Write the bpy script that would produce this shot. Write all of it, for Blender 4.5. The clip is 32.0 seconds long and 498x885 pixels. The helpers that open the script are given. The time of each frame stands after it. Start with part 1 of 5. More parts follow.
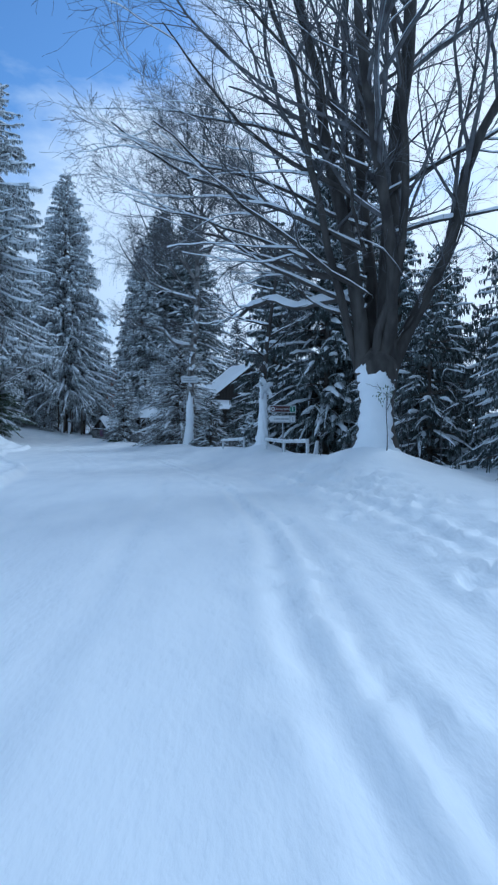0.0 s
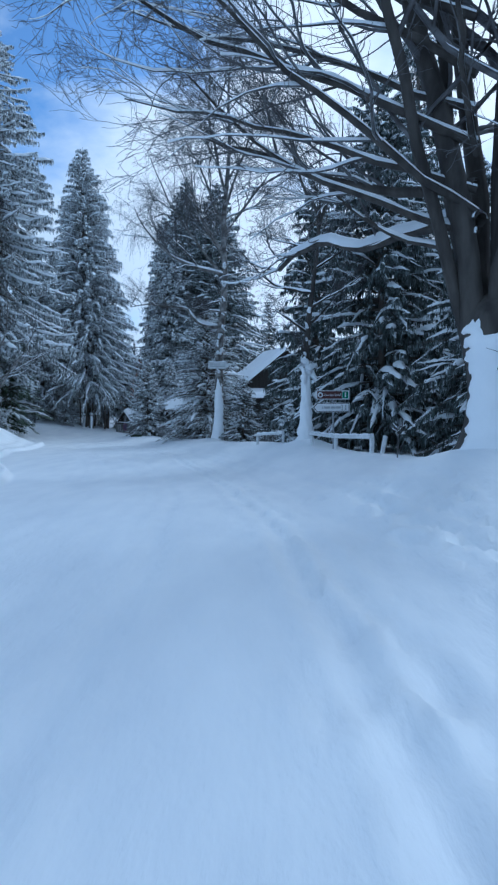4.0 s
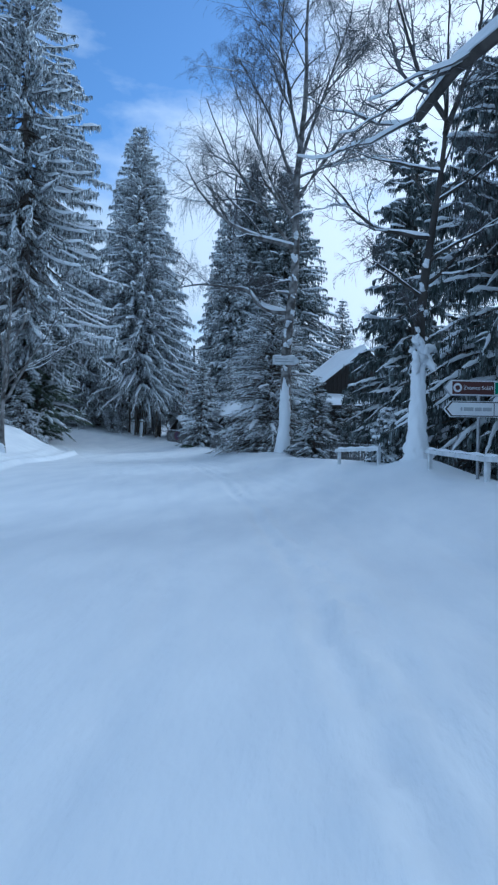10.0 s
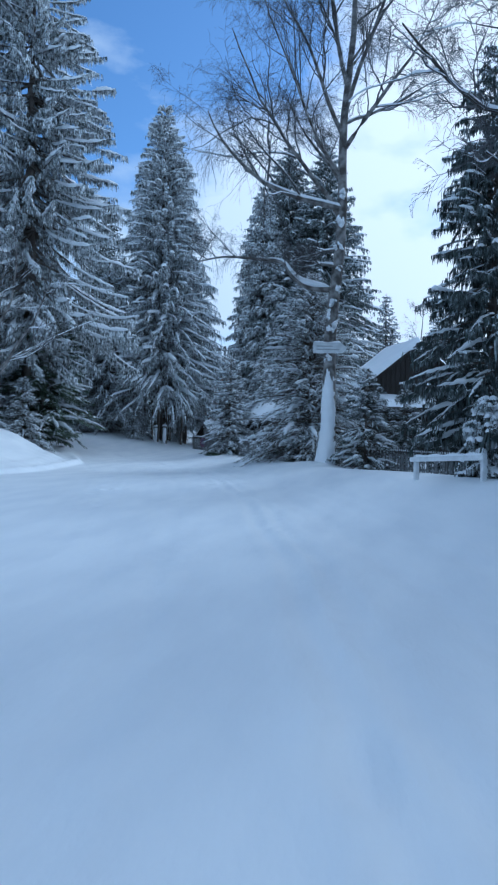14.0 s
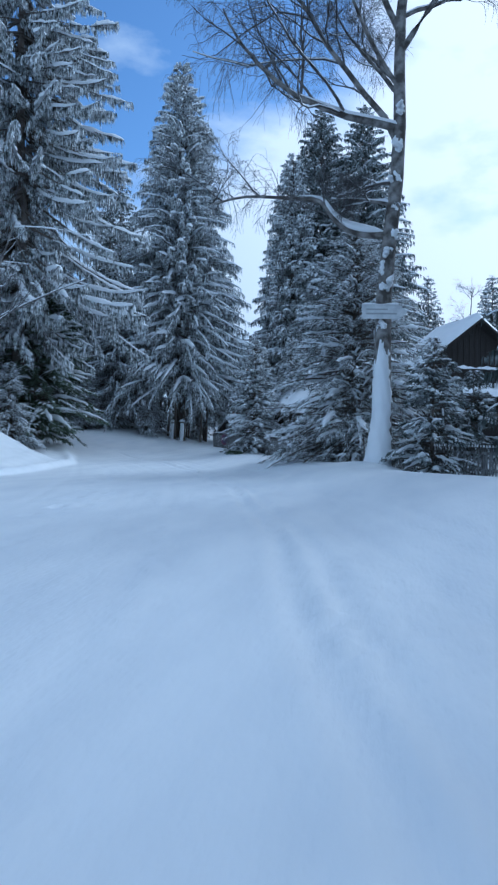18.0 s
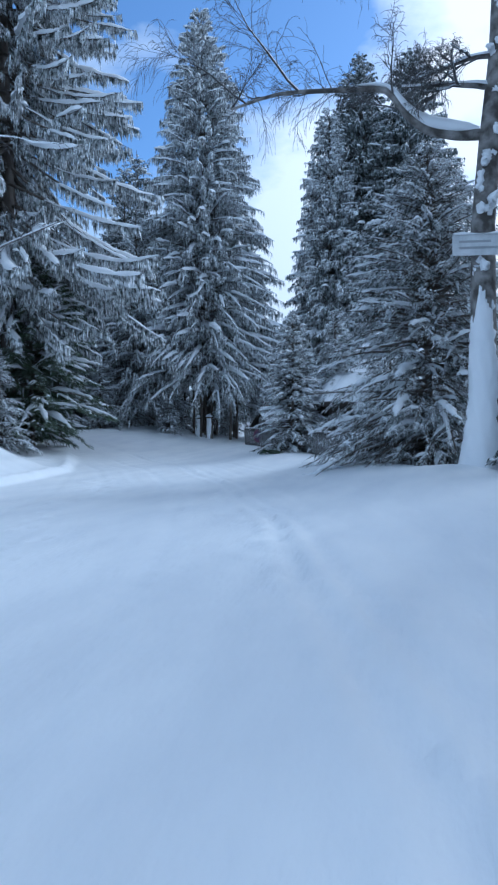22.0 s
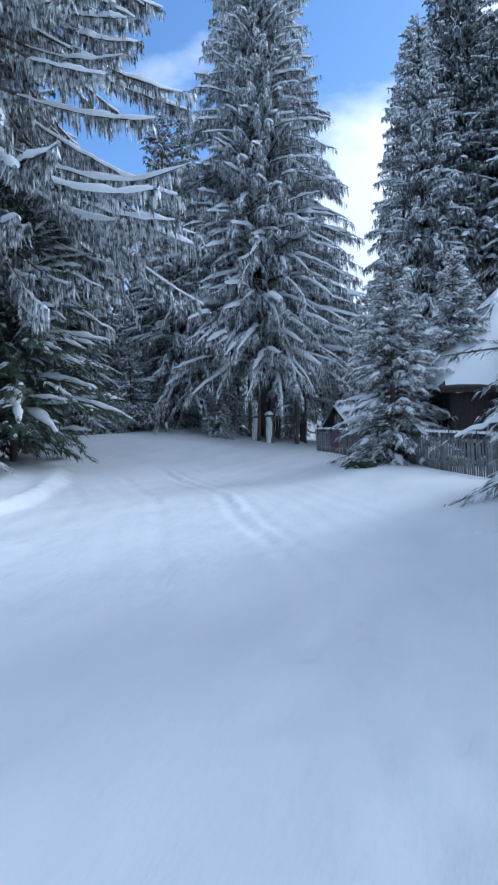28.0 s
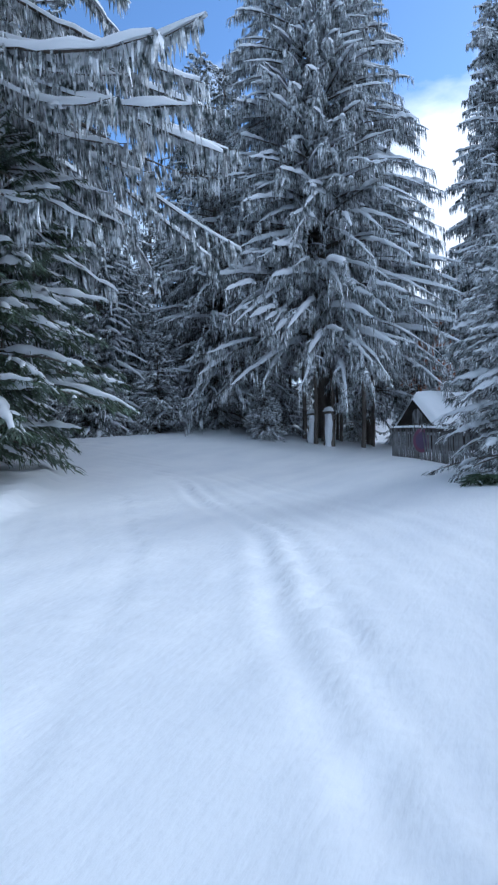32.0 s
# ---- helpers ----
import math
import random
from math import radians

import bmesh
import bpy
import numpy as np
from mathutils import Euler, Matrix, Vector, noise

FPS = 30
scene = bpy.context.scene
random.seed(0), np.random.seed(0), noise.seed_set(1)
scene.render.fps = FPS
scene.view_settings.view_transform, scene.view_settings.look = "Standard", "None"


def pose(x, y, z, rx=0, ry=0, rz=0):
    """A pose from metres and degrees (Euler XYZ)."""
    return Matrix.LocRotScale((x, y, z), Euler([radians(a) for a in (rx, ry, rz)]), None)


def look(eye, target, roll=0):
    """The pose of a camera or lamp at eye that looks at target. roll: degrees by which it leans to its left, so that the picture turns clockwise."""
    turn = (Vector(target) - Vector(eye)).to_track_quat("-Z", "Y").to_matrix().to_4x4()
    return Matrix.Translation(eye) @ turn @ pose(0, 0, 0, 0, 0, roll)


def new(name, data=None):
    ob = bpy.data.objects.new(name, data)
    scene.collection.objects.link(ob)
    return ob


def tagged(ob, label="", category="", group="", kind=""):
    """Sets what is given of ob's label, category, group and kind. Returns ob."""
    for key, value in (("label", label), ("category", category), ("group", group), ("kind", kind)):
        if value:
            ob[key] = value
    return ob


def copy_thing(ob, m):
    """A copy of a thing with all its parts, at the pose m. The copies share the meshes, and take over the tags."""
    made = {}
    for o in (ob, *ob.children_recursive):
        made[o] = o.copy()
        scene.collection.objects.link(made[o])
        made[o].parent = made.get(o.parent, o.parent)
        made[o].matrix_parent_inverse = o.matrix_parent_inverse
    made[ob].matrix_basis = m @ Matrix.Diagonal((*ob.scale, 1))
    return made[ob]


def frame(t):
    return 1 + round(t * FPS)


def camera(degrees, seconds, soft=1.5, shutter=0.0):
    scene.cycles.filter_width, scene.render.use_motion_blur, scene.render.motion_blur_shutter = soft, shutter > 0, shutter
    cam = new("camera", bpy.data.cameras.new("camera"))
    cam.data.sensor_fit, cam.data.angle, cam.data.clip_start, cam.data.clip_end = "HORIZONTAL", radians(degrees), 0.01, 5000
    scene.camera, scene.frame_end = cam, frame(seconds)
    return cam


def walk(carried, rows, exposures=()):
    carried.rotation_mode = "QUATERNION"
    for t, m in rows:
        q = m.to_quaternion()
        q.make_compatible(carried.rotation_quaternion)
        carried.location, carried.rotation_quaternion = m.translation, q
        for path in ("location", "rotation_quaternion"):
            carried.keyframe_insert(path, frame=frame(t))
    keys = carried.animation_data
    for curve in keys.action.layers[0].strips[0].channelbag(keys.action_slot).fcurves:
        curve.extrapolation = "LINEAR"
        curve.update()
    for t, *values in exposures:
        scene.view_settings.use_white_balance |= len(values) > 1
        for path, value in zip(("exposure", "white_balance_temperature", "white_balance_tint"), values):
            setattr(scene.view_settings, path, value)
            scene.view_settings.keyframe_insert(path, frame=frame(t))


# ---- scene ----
cam = camera(42.43, 32.0, soft=2.3)
PATH = [
    (0.0, (-0.00, -8.00, 1.256), (0.59, 1.98, 1.162), 0.34),
    (0.5, (0.00, -7.26, 1.278), (0.50, 2.73, 1.190), 0.80),
    (1.0, (0.01, -6.52, 1.301), (0.44, 3.47, 1.237), 0.73),
    (1.5, (0.01, -5.79, 1.323), (0.34, 4.21, 1.230), 0.40),
    (2.0, (0.02, -5.05, 1.344), (0.26, 4.94, 1.203), -0.32),
    (2.5, (0.03, -4.32, 1.365), (0.19, 5.67, 1.162), -0.89),
    (3.0, (0.03, -3.60, 1.385), (0.15, 6.40, 1.181), -0.94),
    (3.5, (0.03, -2.87, 1.403), (0.14, 7.13, 1.156), -0.85),
    (5.5, (0.00, -0.00, 1.437), (-0.10, 9.99, 1.185), -0.43),
    (6.0, (-0.01, 0.71, 1.437), (-0.17, 10.70, 1.190), -0.39),
    (6.5, (-0.03, 1.42, 1.435), (-0.28, 11.42, 1.264), -0.37),
    (7.0, (-0.06, 2.14, 1.433), (-0.43, 12.13, 1.324), -0.22),
    (7.5, (-0.09, 2.87, 1.429), (-0.52, 12.86, 1.251), -0.81),
    (8.0, (-0.12, 3.61, 1.424), (-0.69, 13.59, 1.190), -1.12),
    (8.5, (-0.17, 4.36, 1.418), (-0.84, 14.33, 1.189), -1.14),
    (9.0, (-0.22, 5.12, 1.411), (-1.03, 15.09, 1.262), -0.40),
    (9.5, (-0.28, 5.89, 1.403), (-1.14, 15.86, 1.335), 0.43),
    (10.0, (-0.34, 6.68, 1.394), (-1.26, 16.63, 1.324), 0.66),
    (10.5, (-0.40, 7.47, 1.384), (-1.41, 17.42, 1.314), 1.01),
    (11.0, (-0.47, 8.26, 1.372), (-1.58, 18.20, 1.337), 1.43),
    (11.5, (-0.54, 9.06, 1.358), (-1.70, 18.99, 1.358), 1.61),
    (12.0, (-0.61, 9.86, 1.342), (-1.82, 19.79, 1.357), 1.60),
    (12.5, (-0.68, 10.67, 1.324), (-1.98, 20.58, 1.357), 1.38),
    (13.0, (-0.76, 11.47, 1.305), (-2.10, 21.38, 1.376), 1.22),
    (13.5, (-0.84, 12.27, 1.284), (-2.26, 22.17, 1.349), 1.11),
    (14.0, (-0.93, 13.08, 1.263), (-2.39, 22.97, 1.325), 0.79),
    (14.5, (-1.02, 13.88, 1.242), (-2.56, 23.76, 1.311), 0.61),
    (16.5, (-1.46, 17.10, 1.160), (-3.25, 26.94, 1.168), 0.35),
    (17.0, (-1.60, 17.90, 1.155), (-3.41, 27.73, 1.177), 0.54),
    (17.5, (-1.74, 18.69, 1.154), (-3.59, 28.52, 1.183), 0.51),
    (18.0, (-1.89, 19.48, 1.155), (-3.78, 29.30, 1.196), 0.61),
    (18.5, (-2.04, 20.27, 1.160), (-3.97, 30.08, 1.179), 0.65),
    (19.0, (-2.20, 21.05, 1.168), (-4.20, 30.84, 1.154), 0.49),
    (19.5, (-2.36, 21.82, 1.179), (-4.43, 31.60, 1.130), 0.20),
    (20.0, (-2.52, 22.58, 1.192), (-4.67, 32.35, 1.105), -0.18),
    (20.5, (-2.70, 23.35, 1.207), (-4.90, 33.10, 1.133), -0.41),
    (21.0, (-2.88, 24.11, 1.224), (-5.12, 33.85, 1.176), -0.63),
    (21.5, (-3.07, 24.87, 1.242), (-5.37, 34.60, 1.205), -0.72),
    (22.0, (-3.27, 25.64, 1.262), (-5.68, 35.35, 1.232), -0.75),
    (22.5, (-3.47, 26.41, 1.282), (-5.94, 36.11, 1.256), -0.57),
    (23.0, (-3.68, 27.19, 1.302), (-6.20, 36.87, 1.294), -0.72),
    (23.5, (-3.90, 27.98, 1.322), (-6.46, 37.64, 1.340), -0.78),
    (24.0, (-4.11, 28.77, 1.342), (-6.75, 38.41, 1.354), -0.75),
    (24.5, (-4.34, 29.56, 1.361), (-7.05, 39.19, 1.370), -1.09),
    (25.0, (-4.56, 30.36, 1.380), (-7.36, 39.96, 1.398), -1.23),
    (25.5, (-4.79, 31.16, 1.397), (-7.66, 40.74, 1.457), -1.25),
    (27.5, (-5.80, 34.41, 1.439), (-9.02, 43.88, 1.505), -1.41),
    (28.0, (-6.08, 35.21, 1.438), (-9.44, 44.62, 1.454), -1.54),
    (28.5, (-6.36, 36.00, 1.435), (-9.84, 45.37, 1.374), -1.57),
    (29.0, (-6.65, 36.78, 1.431), (-10.20, 46.13, 1.285), -1.66),
    (29.5, (-6.94, 37.56, 1.426), (-10.55, 46.89, 1.235), -1.83),
    (30.0, (-7.24, 38.34, 1.420), (-10.92, 47.63, 1.261), -1.94),
    (30.5, (-7.53, 39.11, 1.413), (-11.30, 48.38, 1.295), -1.83),
    (31.0, (-7.83, 39.89, 1.406), (-11.66, 49.12, 1.341), -1.75),
    (31.5, (-8.13, 40.66, 1.399), (-12.08, 49.84, 1.408), -1.84),
    (32.0, (-8.42, 41.43, 1.393), (-12.53, 50.55, 1.506), -1.62),
]
EXPOSURES = [(0.0, -0.34, 4450, 0), (9.0, -0.25, 4450, 0), (14.0, -0.25, 4450, 0), (20.0, -0.14, 4550, 2), (25.0, 0.10, 4750, 4), (28.0, 0.17, 4850, 5), (32.0, 0.28, 4900, 6)]
walk(cam, [(t, look(e, g, r)) for t, e, g, r in PATH], EXPOSURES)

# ---------------------------------------------------------------- world and sun
SUN_BEARING, SUN_ELEVATION = 40.0, 34.0
world = bpy.data.worlds.new("winter_sky")
scene.world = world
world.use_nodes = True
wn, wl = world.node_tree.nodes, world.node_tree.links
wn.clear()
w_out = wn.new("ShaderNodeOutputWorld")
w_bg = wn.new("ShaderNodeBackground")
w_sky = wn.new("ShaderNodeTexSky")
w_sky.sky_type, w_sky.sun_disc = "NISHITA", False
w_sky.sun_elevation, w_sky.sun_rotation = radians(SUN_ELEVATION), radians(SUN_BEARING)
w_sky.air_density, w_sky.dust_density, w_sky.altitude = 1.0, 1.0, 800
w_co = wn.new("ShaderNodeTexCoord")
w_map = wn.new("ShaderNodeMapping")
w_map.inputs["Scale"].default_value = (1.6, 1.6, 3.4)
w_noise = wn.new("ShaderNodeTexNoise")
w_noise.inputs["Scale"].default_value = 2.2
w_noise.inputs["Detail"].default_value = 7
w_noise.inputs["Roughness"].default_value = 0.55
w_dot = wn.new("ShaderNodeVectorMath")
w_dot.operation = "DOT_PRODUCT"
w_dot.inputs[1].default_value = (math.sin(radians(-30)) * math.cos(radians(45)), math.cos(radians(-30)) * math.cos(radians(45)), math.sin(radians(45)))
w_near = wn.new("ShaderNodeMapRange")
for k, v in (("From Min", 0.835), ("From Max", 0.945), ("To Min", 0.30), ("To Max", 0.0)):
    w_near.inputs[k].default_value = v
w_sum = wn.new("ShaderNodeMath")
w_sum.operation = "ADD"
w_ramp = wn.new("ShaderNodeValToRGB")
w_ramp.color_ramp.elements[0].position, w_ramp.color_ramp.elements[1].position = 0.54, 0.78
w_mix = wn.new("ShaderNodeMix")
w_mix.data_type = "RGBA"
# the cloud grows brighter towards the hidden sun
w_sun = wn.new("ShaderNodeVectorMath")
w_sun.operation = "DOT_PRODUCT"
w_sun.inputs[1].default_value = (math.sin(radians(SUN_BEARING)) * math.cos(radians(SUN_ELEVATION)), math.cos(radians(SUN_BEARING)) * math.cos(radians(SUN_ELEVATION)), math.sin(radians(SUN_ELEVATION)))
w_glow = wn.new("ShaderNodeMapRange")
w_glow.inputs["From Min"].default_value, w_glow.inputs["From Max"].default_value = 0.45, 0.95
w_cloud = wn.new("ShaderNodeMix")
w_cloud.data_type = "RGBA"
w_cloud.inputs["A"].default_value = (4.6, 4.75, 4.95, 1)
w_cloud.inputs["B"].default_value = (9.3, 8.2, 7.4, 1)
wl.new(w_co.outputs["Generated"], w_sun.inputs[0])
wl.new(w_sun.outputs["Value"], w_glow.inputs["Value"])
wl.new(w_glow.outputs["Result"], w_cloud.inputs["Factor"])
wl.new(w_cloud.outputs["Result"], w_mix.inputs["B"])
wl.new(w_co.outputs["Generated"], w_map.inputs["Vector"])
wl.new(w_map.outputs["Vector"], w_noise.inputs["Vector"])
wl.new(w_co.outputs["Generated"], w_dot.inputs[0])
wl.new(w_dot.outputs["Value"], w_near.inputs["Value"])
wl.new(w_noise.outputs["Fac"], w_sum.inputs[0])
wl.new(w_near.outputs["Result"], w_sum.inputs[1])
wl.new(w_sum.outputs[0], w_ramp.inputs["Fac"])
wl.new(w_ramp.outputs["Color"], w_mix.inputs["Factor"])
wl.new(w_sky.outputs["Color"], w_mix.inputs["A"])
wl.new(w_mix.outputs["Result"], w_bg.inputs["Color"])
w_bg.inputs["Strength"].default_value = 0.15
wl.new(w_bg.outputs["Background"], w_out.inputs["Surface"])

sun_data = bpy.data.lights.new("sun", "SUN")
sun_data.energy, sun_data.angle, sun_data.color = 1.35, radians(21.0), (1.0, 0.93, 0.84)
sun_lamp = new("sun", sun_data)
sun_way = Vector((math.sin(radians(SUN_BEARING)) * math.cos(radians(SUN_ELEVATION)), math.cos(radians(SUN_BEARING)) * math.cos(radians(SUN_ELEVATION)), math.sin(radians(SUN_ELEVATION))))
sun_lamp.matrix_basis = look(sun_way * 100, (0, 0, 0))

# ---------------------------------------------------------------- materials


def material(name, colour, rough=0.8, second=None, scale=4.0, detail=6, low=0.35, high=0.65, bump=0.0, bump_scale=30.0, metallic=0.0, island=0.0, stretch=(1, 1, 1), snow=0.0):
    """A surface of two mixed colours with grain, bump and a shade of its own for each piece; snow: how much settles on faces that look up."""
    m = bpy.data.materials.new(name)
    m.use_nodes = True
    n, l = m.node_tree.nodes, m.node_tree.links
    b = n["Principled BSDF"]
    b.inputs["Roughness"].default_value, b.inputs["Metallic"].default_value = rough, metallic
    co, mp, no, ra, mx = n.new("ShaderNodeTexCoord"), n.new("ShaderNodeMapping"), n.new("ShaderNodeTexNoise"), n.new("ShaderNodeMapRange"), n.new("ShaderNodeMix")
    mp.inputs["Scale"].default_value = stretch
    no.inputs["Scale"].default_value, no.inputs["Detail"].default_value = scale, detail
    ra.inputs["From Min"].default_value, ra.inputs["From Max"].default_value = low, high
    mx.data_type = "RGBA"
    mx.inputs["A"].default_value = (*colour, 1)
    mx.inputs["B"].default_value = (*(second or [c * 0.7 for c in colour]), 1)
    l.new(co.outputs["Object"], mp.inputs["Vector"])
    l.new(mp.outputs["Vector"], no.inputs["Vector"])
    l.new(no.outputs["Fac"], ra.inputs["Value"])
    l.new(ra.outputs["Result"], mx.inputs["Factor"])
    last = mx.outputs["Result"]
    if island:
        geo, hs, mr = n.new("ShaderNodeNewGeometry"), n.new("ShaderNodeHueSaturation"), n.new("ShaderNodeMapRange")
        mr.inputs["To Min"].default_value, mr.inputs["To Max"].default_value = 1 - island, 1 + island
        l.new(geo.outputs["Random Per Island"], mr.inputs["Value"])
        l.new(mr.outputs["Result"], hs.inputs["Value"])
        l.new(last, hs.inputs["Color"])
        last = hs.outputs["Color"]
    if snow:
        geo, sep, mr, ns, mu, cap = n.new("ShaderNodeNewGeometry"), n.new("ShaderNodeSeparateXYZ"), n.new("ShaderNodeMapRange"), n.new("ShaderNodeTexNoise"), n.new("ShaderNodeMath"), n.new("ShaderNodeMix")
        ns.inputs["Scale"].default_value = 9.0
        mu.operation = "ADD"
        mr.inputs["From Min"].default_value, mr.inputs["From Max"].default_value = 1.15 - snow, 1.35 - snow
        cap.data_type = "RGBA"
        cap.inputs["B"].default_value = (0.82, 0.84, 0.87, 1)
        l.new(geo.outputs["Normal"], sep.inputs["Vector"])
        l.new(co.outputs["Object"], ns.inputs["Vector"])
        l.new(sep.outputs["Z"], mu.inputs[0])
        l.new(ns.outputs["Fac"], mu.inputs[1])
        l.new(mu.outputs[0], mr.inputs["Value"])
        l.new(mr.outputs["Result"], cap.inputs["Factor"])
        l.new(last, cap.inputs["A"])
        last = cap.outputs["Result"]
    l.new(last, b.inputs["Base Color"])
    if bump:
        nb, bp = n.new("ShaderNodeTexNoise"), n.new("ShaderNodeBump")
        nb.inputs["Scale"].default_value, nb.inputs["Detail"].default_value = bump_scale, 8
        bp.inputs["Strength"].default_value, bp.inputs["Distance"].default_value = bump, 0.02
        l.new(mp.outputs["Vector"], nb.inputs["Vector"])
        l.new(nb.outputs["Fac"], bp.inputs["Height"])
        l.new(bp.outputs["Normal"], b.inputs["Normal"])
    return m


SNOW = material("snow", (0.86, 0.88, 0.91), 0.65, (0.80, 0.83, 0.87), 1.2, 8, 0.3, 0.7, 0.5, 14.0)
ROAD_SNOW = material("packed_snow", (0.87, 0.89, 0.91), 0.55, (0.76, 0.79, 0.83), 0.8, 9, 0.35, 0.75, 0.45, 12.0, stretch=(1.6, 0.5, 1))
NEEDLES = material("frosted_needles", (0.040, 0.056, 0.050), 0.75, (0.50, 0.53, 0.55), 3.6, 6, 0.44, 0.66, island=0.55)
# Thicker frost, with sunlight at the bend also put into the paler tone.
NEEDLES_FROST_LIT = material("frosted_sunlit_needles", (0.070, 0.088, 0.086), 0.75, (0.78, 0.80, 0.82), 4.5, 7, 0.38, 0.58, island=0.58)
# Backlit shade and windscreen haze of the right-hand trees put into the base tone.
NEEDLES_DARK = material("dark_backlit_needles", (0.050, 0.067, 0.063), 0.75, (0.36, 0.39, 0.40), 3.6, 6, 0.48, 0.70, island=0.5)
NEEDLES_GREEN = material("green_needles", (0.060, 0.092, 0.050), 0.7, (0.20, 0.24, 0.21), 2.0, 5, 0.42, 0.75, island=0.5)
BARK = material("spruce_bark", (0.085, 0.070, 0.058), 0.9, (0.16, 0.14, 0.12), 5, 8, bump=0.8, bump_scale=18, stretch=(1, 1, 0.3))
DARK_BARK = material("dark_bark", (0.030, 0.027, 0.025), 0.9, (0.075, 0.068, 0.06), 4, 8, bump=0.8, bump_scale=14, stretch=(1, 1, 0.3))
BIRCH = material("birch_bark", (0.30, 0.29, 0.28), 0.85, (0.07, 0.064, 0.058), 3.0, 8, 0.36, 0.60, 0.6, 16, stretch=(1, 1, 1.0))
TWIG = material("bare_twigs", (0.066, 0.062, 0.064), 0.85, (0.16, 0.16, 0.165), 3)
OLD_WOOD = material("weathered_fence_wood", (0.070, 0.068, 0.066), 0.9, (0.42, 0.43, 0.44), 6, 8, 0.42, 0.62, bump=0.6, bump_scale=25, stretch=(1, 1, 0.2), snow=0.0)
WHITE_WOOD = material("white_painted_wood", (0.74, 0.76, 0.78), 0.6, (0.58, 0.60, 0.62), 5, 8, bump=0.3, bump_scale=30)
DARK_WOOD = material("dark_stained_boards", (0.016, 0.013, 0.011), 0.8, (0.032, 0.026, 0.022), 3, 8, bump=0.5, bump_scale=12, stretch=(4, 1, 0.4))
ORANGE_WALL = material("orange_plaster", (0.42, 0.17, 0.08), 0.85, (0.34, 0.13, 0.06), 2, 6)
PLASTER = material("pale_plaster", (0.50, 0.48, 0.44), 0.9, (0.40, 0.38, 0.35), 2, 6)
SIGN_BROWN = material("brown_sign_enamel", (0.075, 0.026, 0.023), 0.4, (0.065, 0.023, 0.02), 3)
SIGN_WHITE = material("white_sign_enamel", (0.78, 0.79, 0.80), 0.4, (0.68, 0.70, 0.72), 3)
SIGN_GREEN = material("green_sign_enamel", (0.012, 0.20, 0.11), 0.4, (0.01, 0.17, 0.09), 3)
SIGN_BLACK = material("black_sign_enamel", (0.02, 0.02, 0.022), 0.45, (0.03, 0.03, 0.03), 3)
SIGN_GREY = material("sign_back_grey", (0.42, 0.44, 0.46), 0.5, (0.34, 0.36, 0.38), 3)
SIGN_RED = material("faded_red_enamel", (0.20, 0.08, 0.13), 0.5, (0.17, 0.08, 0.12), 4)
SIGN_BLUE = material("faded_blue_enamel", (0.13, 0.09, 0.17), 0.5, (0.12, 0.09, 0.15), 4)
STEEL = material("galvanised_steel", (0.38, 0.39, 0.41), 0.45, (0.28, 0.29, 0.31), 8, metallic=0.7)
GLASS_DARK = material("dark_window_glass", (0.02, 0.025, 0.03), 0.08, (0.03, 0.035, 0.04), 2)
LEAF = material("wilted_green_leaves", (0.06, 0.11, 0.05), 0.7, (0.10, 0.14, 0.07), 4)

# ---------------------------------------------------------------- mesh helpers


def mesh_np(name, verts, faces, mat, smooth=True):
    """A mesh from arrays: verts (n, 3), faces a list of (m, 3) or (m, 4) index arrays."""
    me = bpy.data.meshes.new(name)
    verts = np.asarray(verts, np.float32).reshape(-1, 3)
    faces = [np.asarray(f, np.int32) for f in faces if len(f)]
    me.vertices.add(len(verts))
    me.vertices.foreach_set("co", verts.ravel())
    loops = np.concatenate([f.ravel() for f in faces])
    sizes = np.concatenate([np.full(len(f), f.shape[1], np.int32) for f in faces])
    me.loops.add(len(loops))
    me.loops.foreach_set("vertex_index", loops)
    me.polygons.add(len(sizes))
    me.polygons.foreach_set("loop_start", np.concatenate([[0], np.cumsum(sizes)[:-1]]).astype(np.int32))
    me.polygons.foreach_set("use_smooth", np.full(len(sizes), smooth))
    me.update(calc_edges=True)
    me.materials.append(mat)
    return me


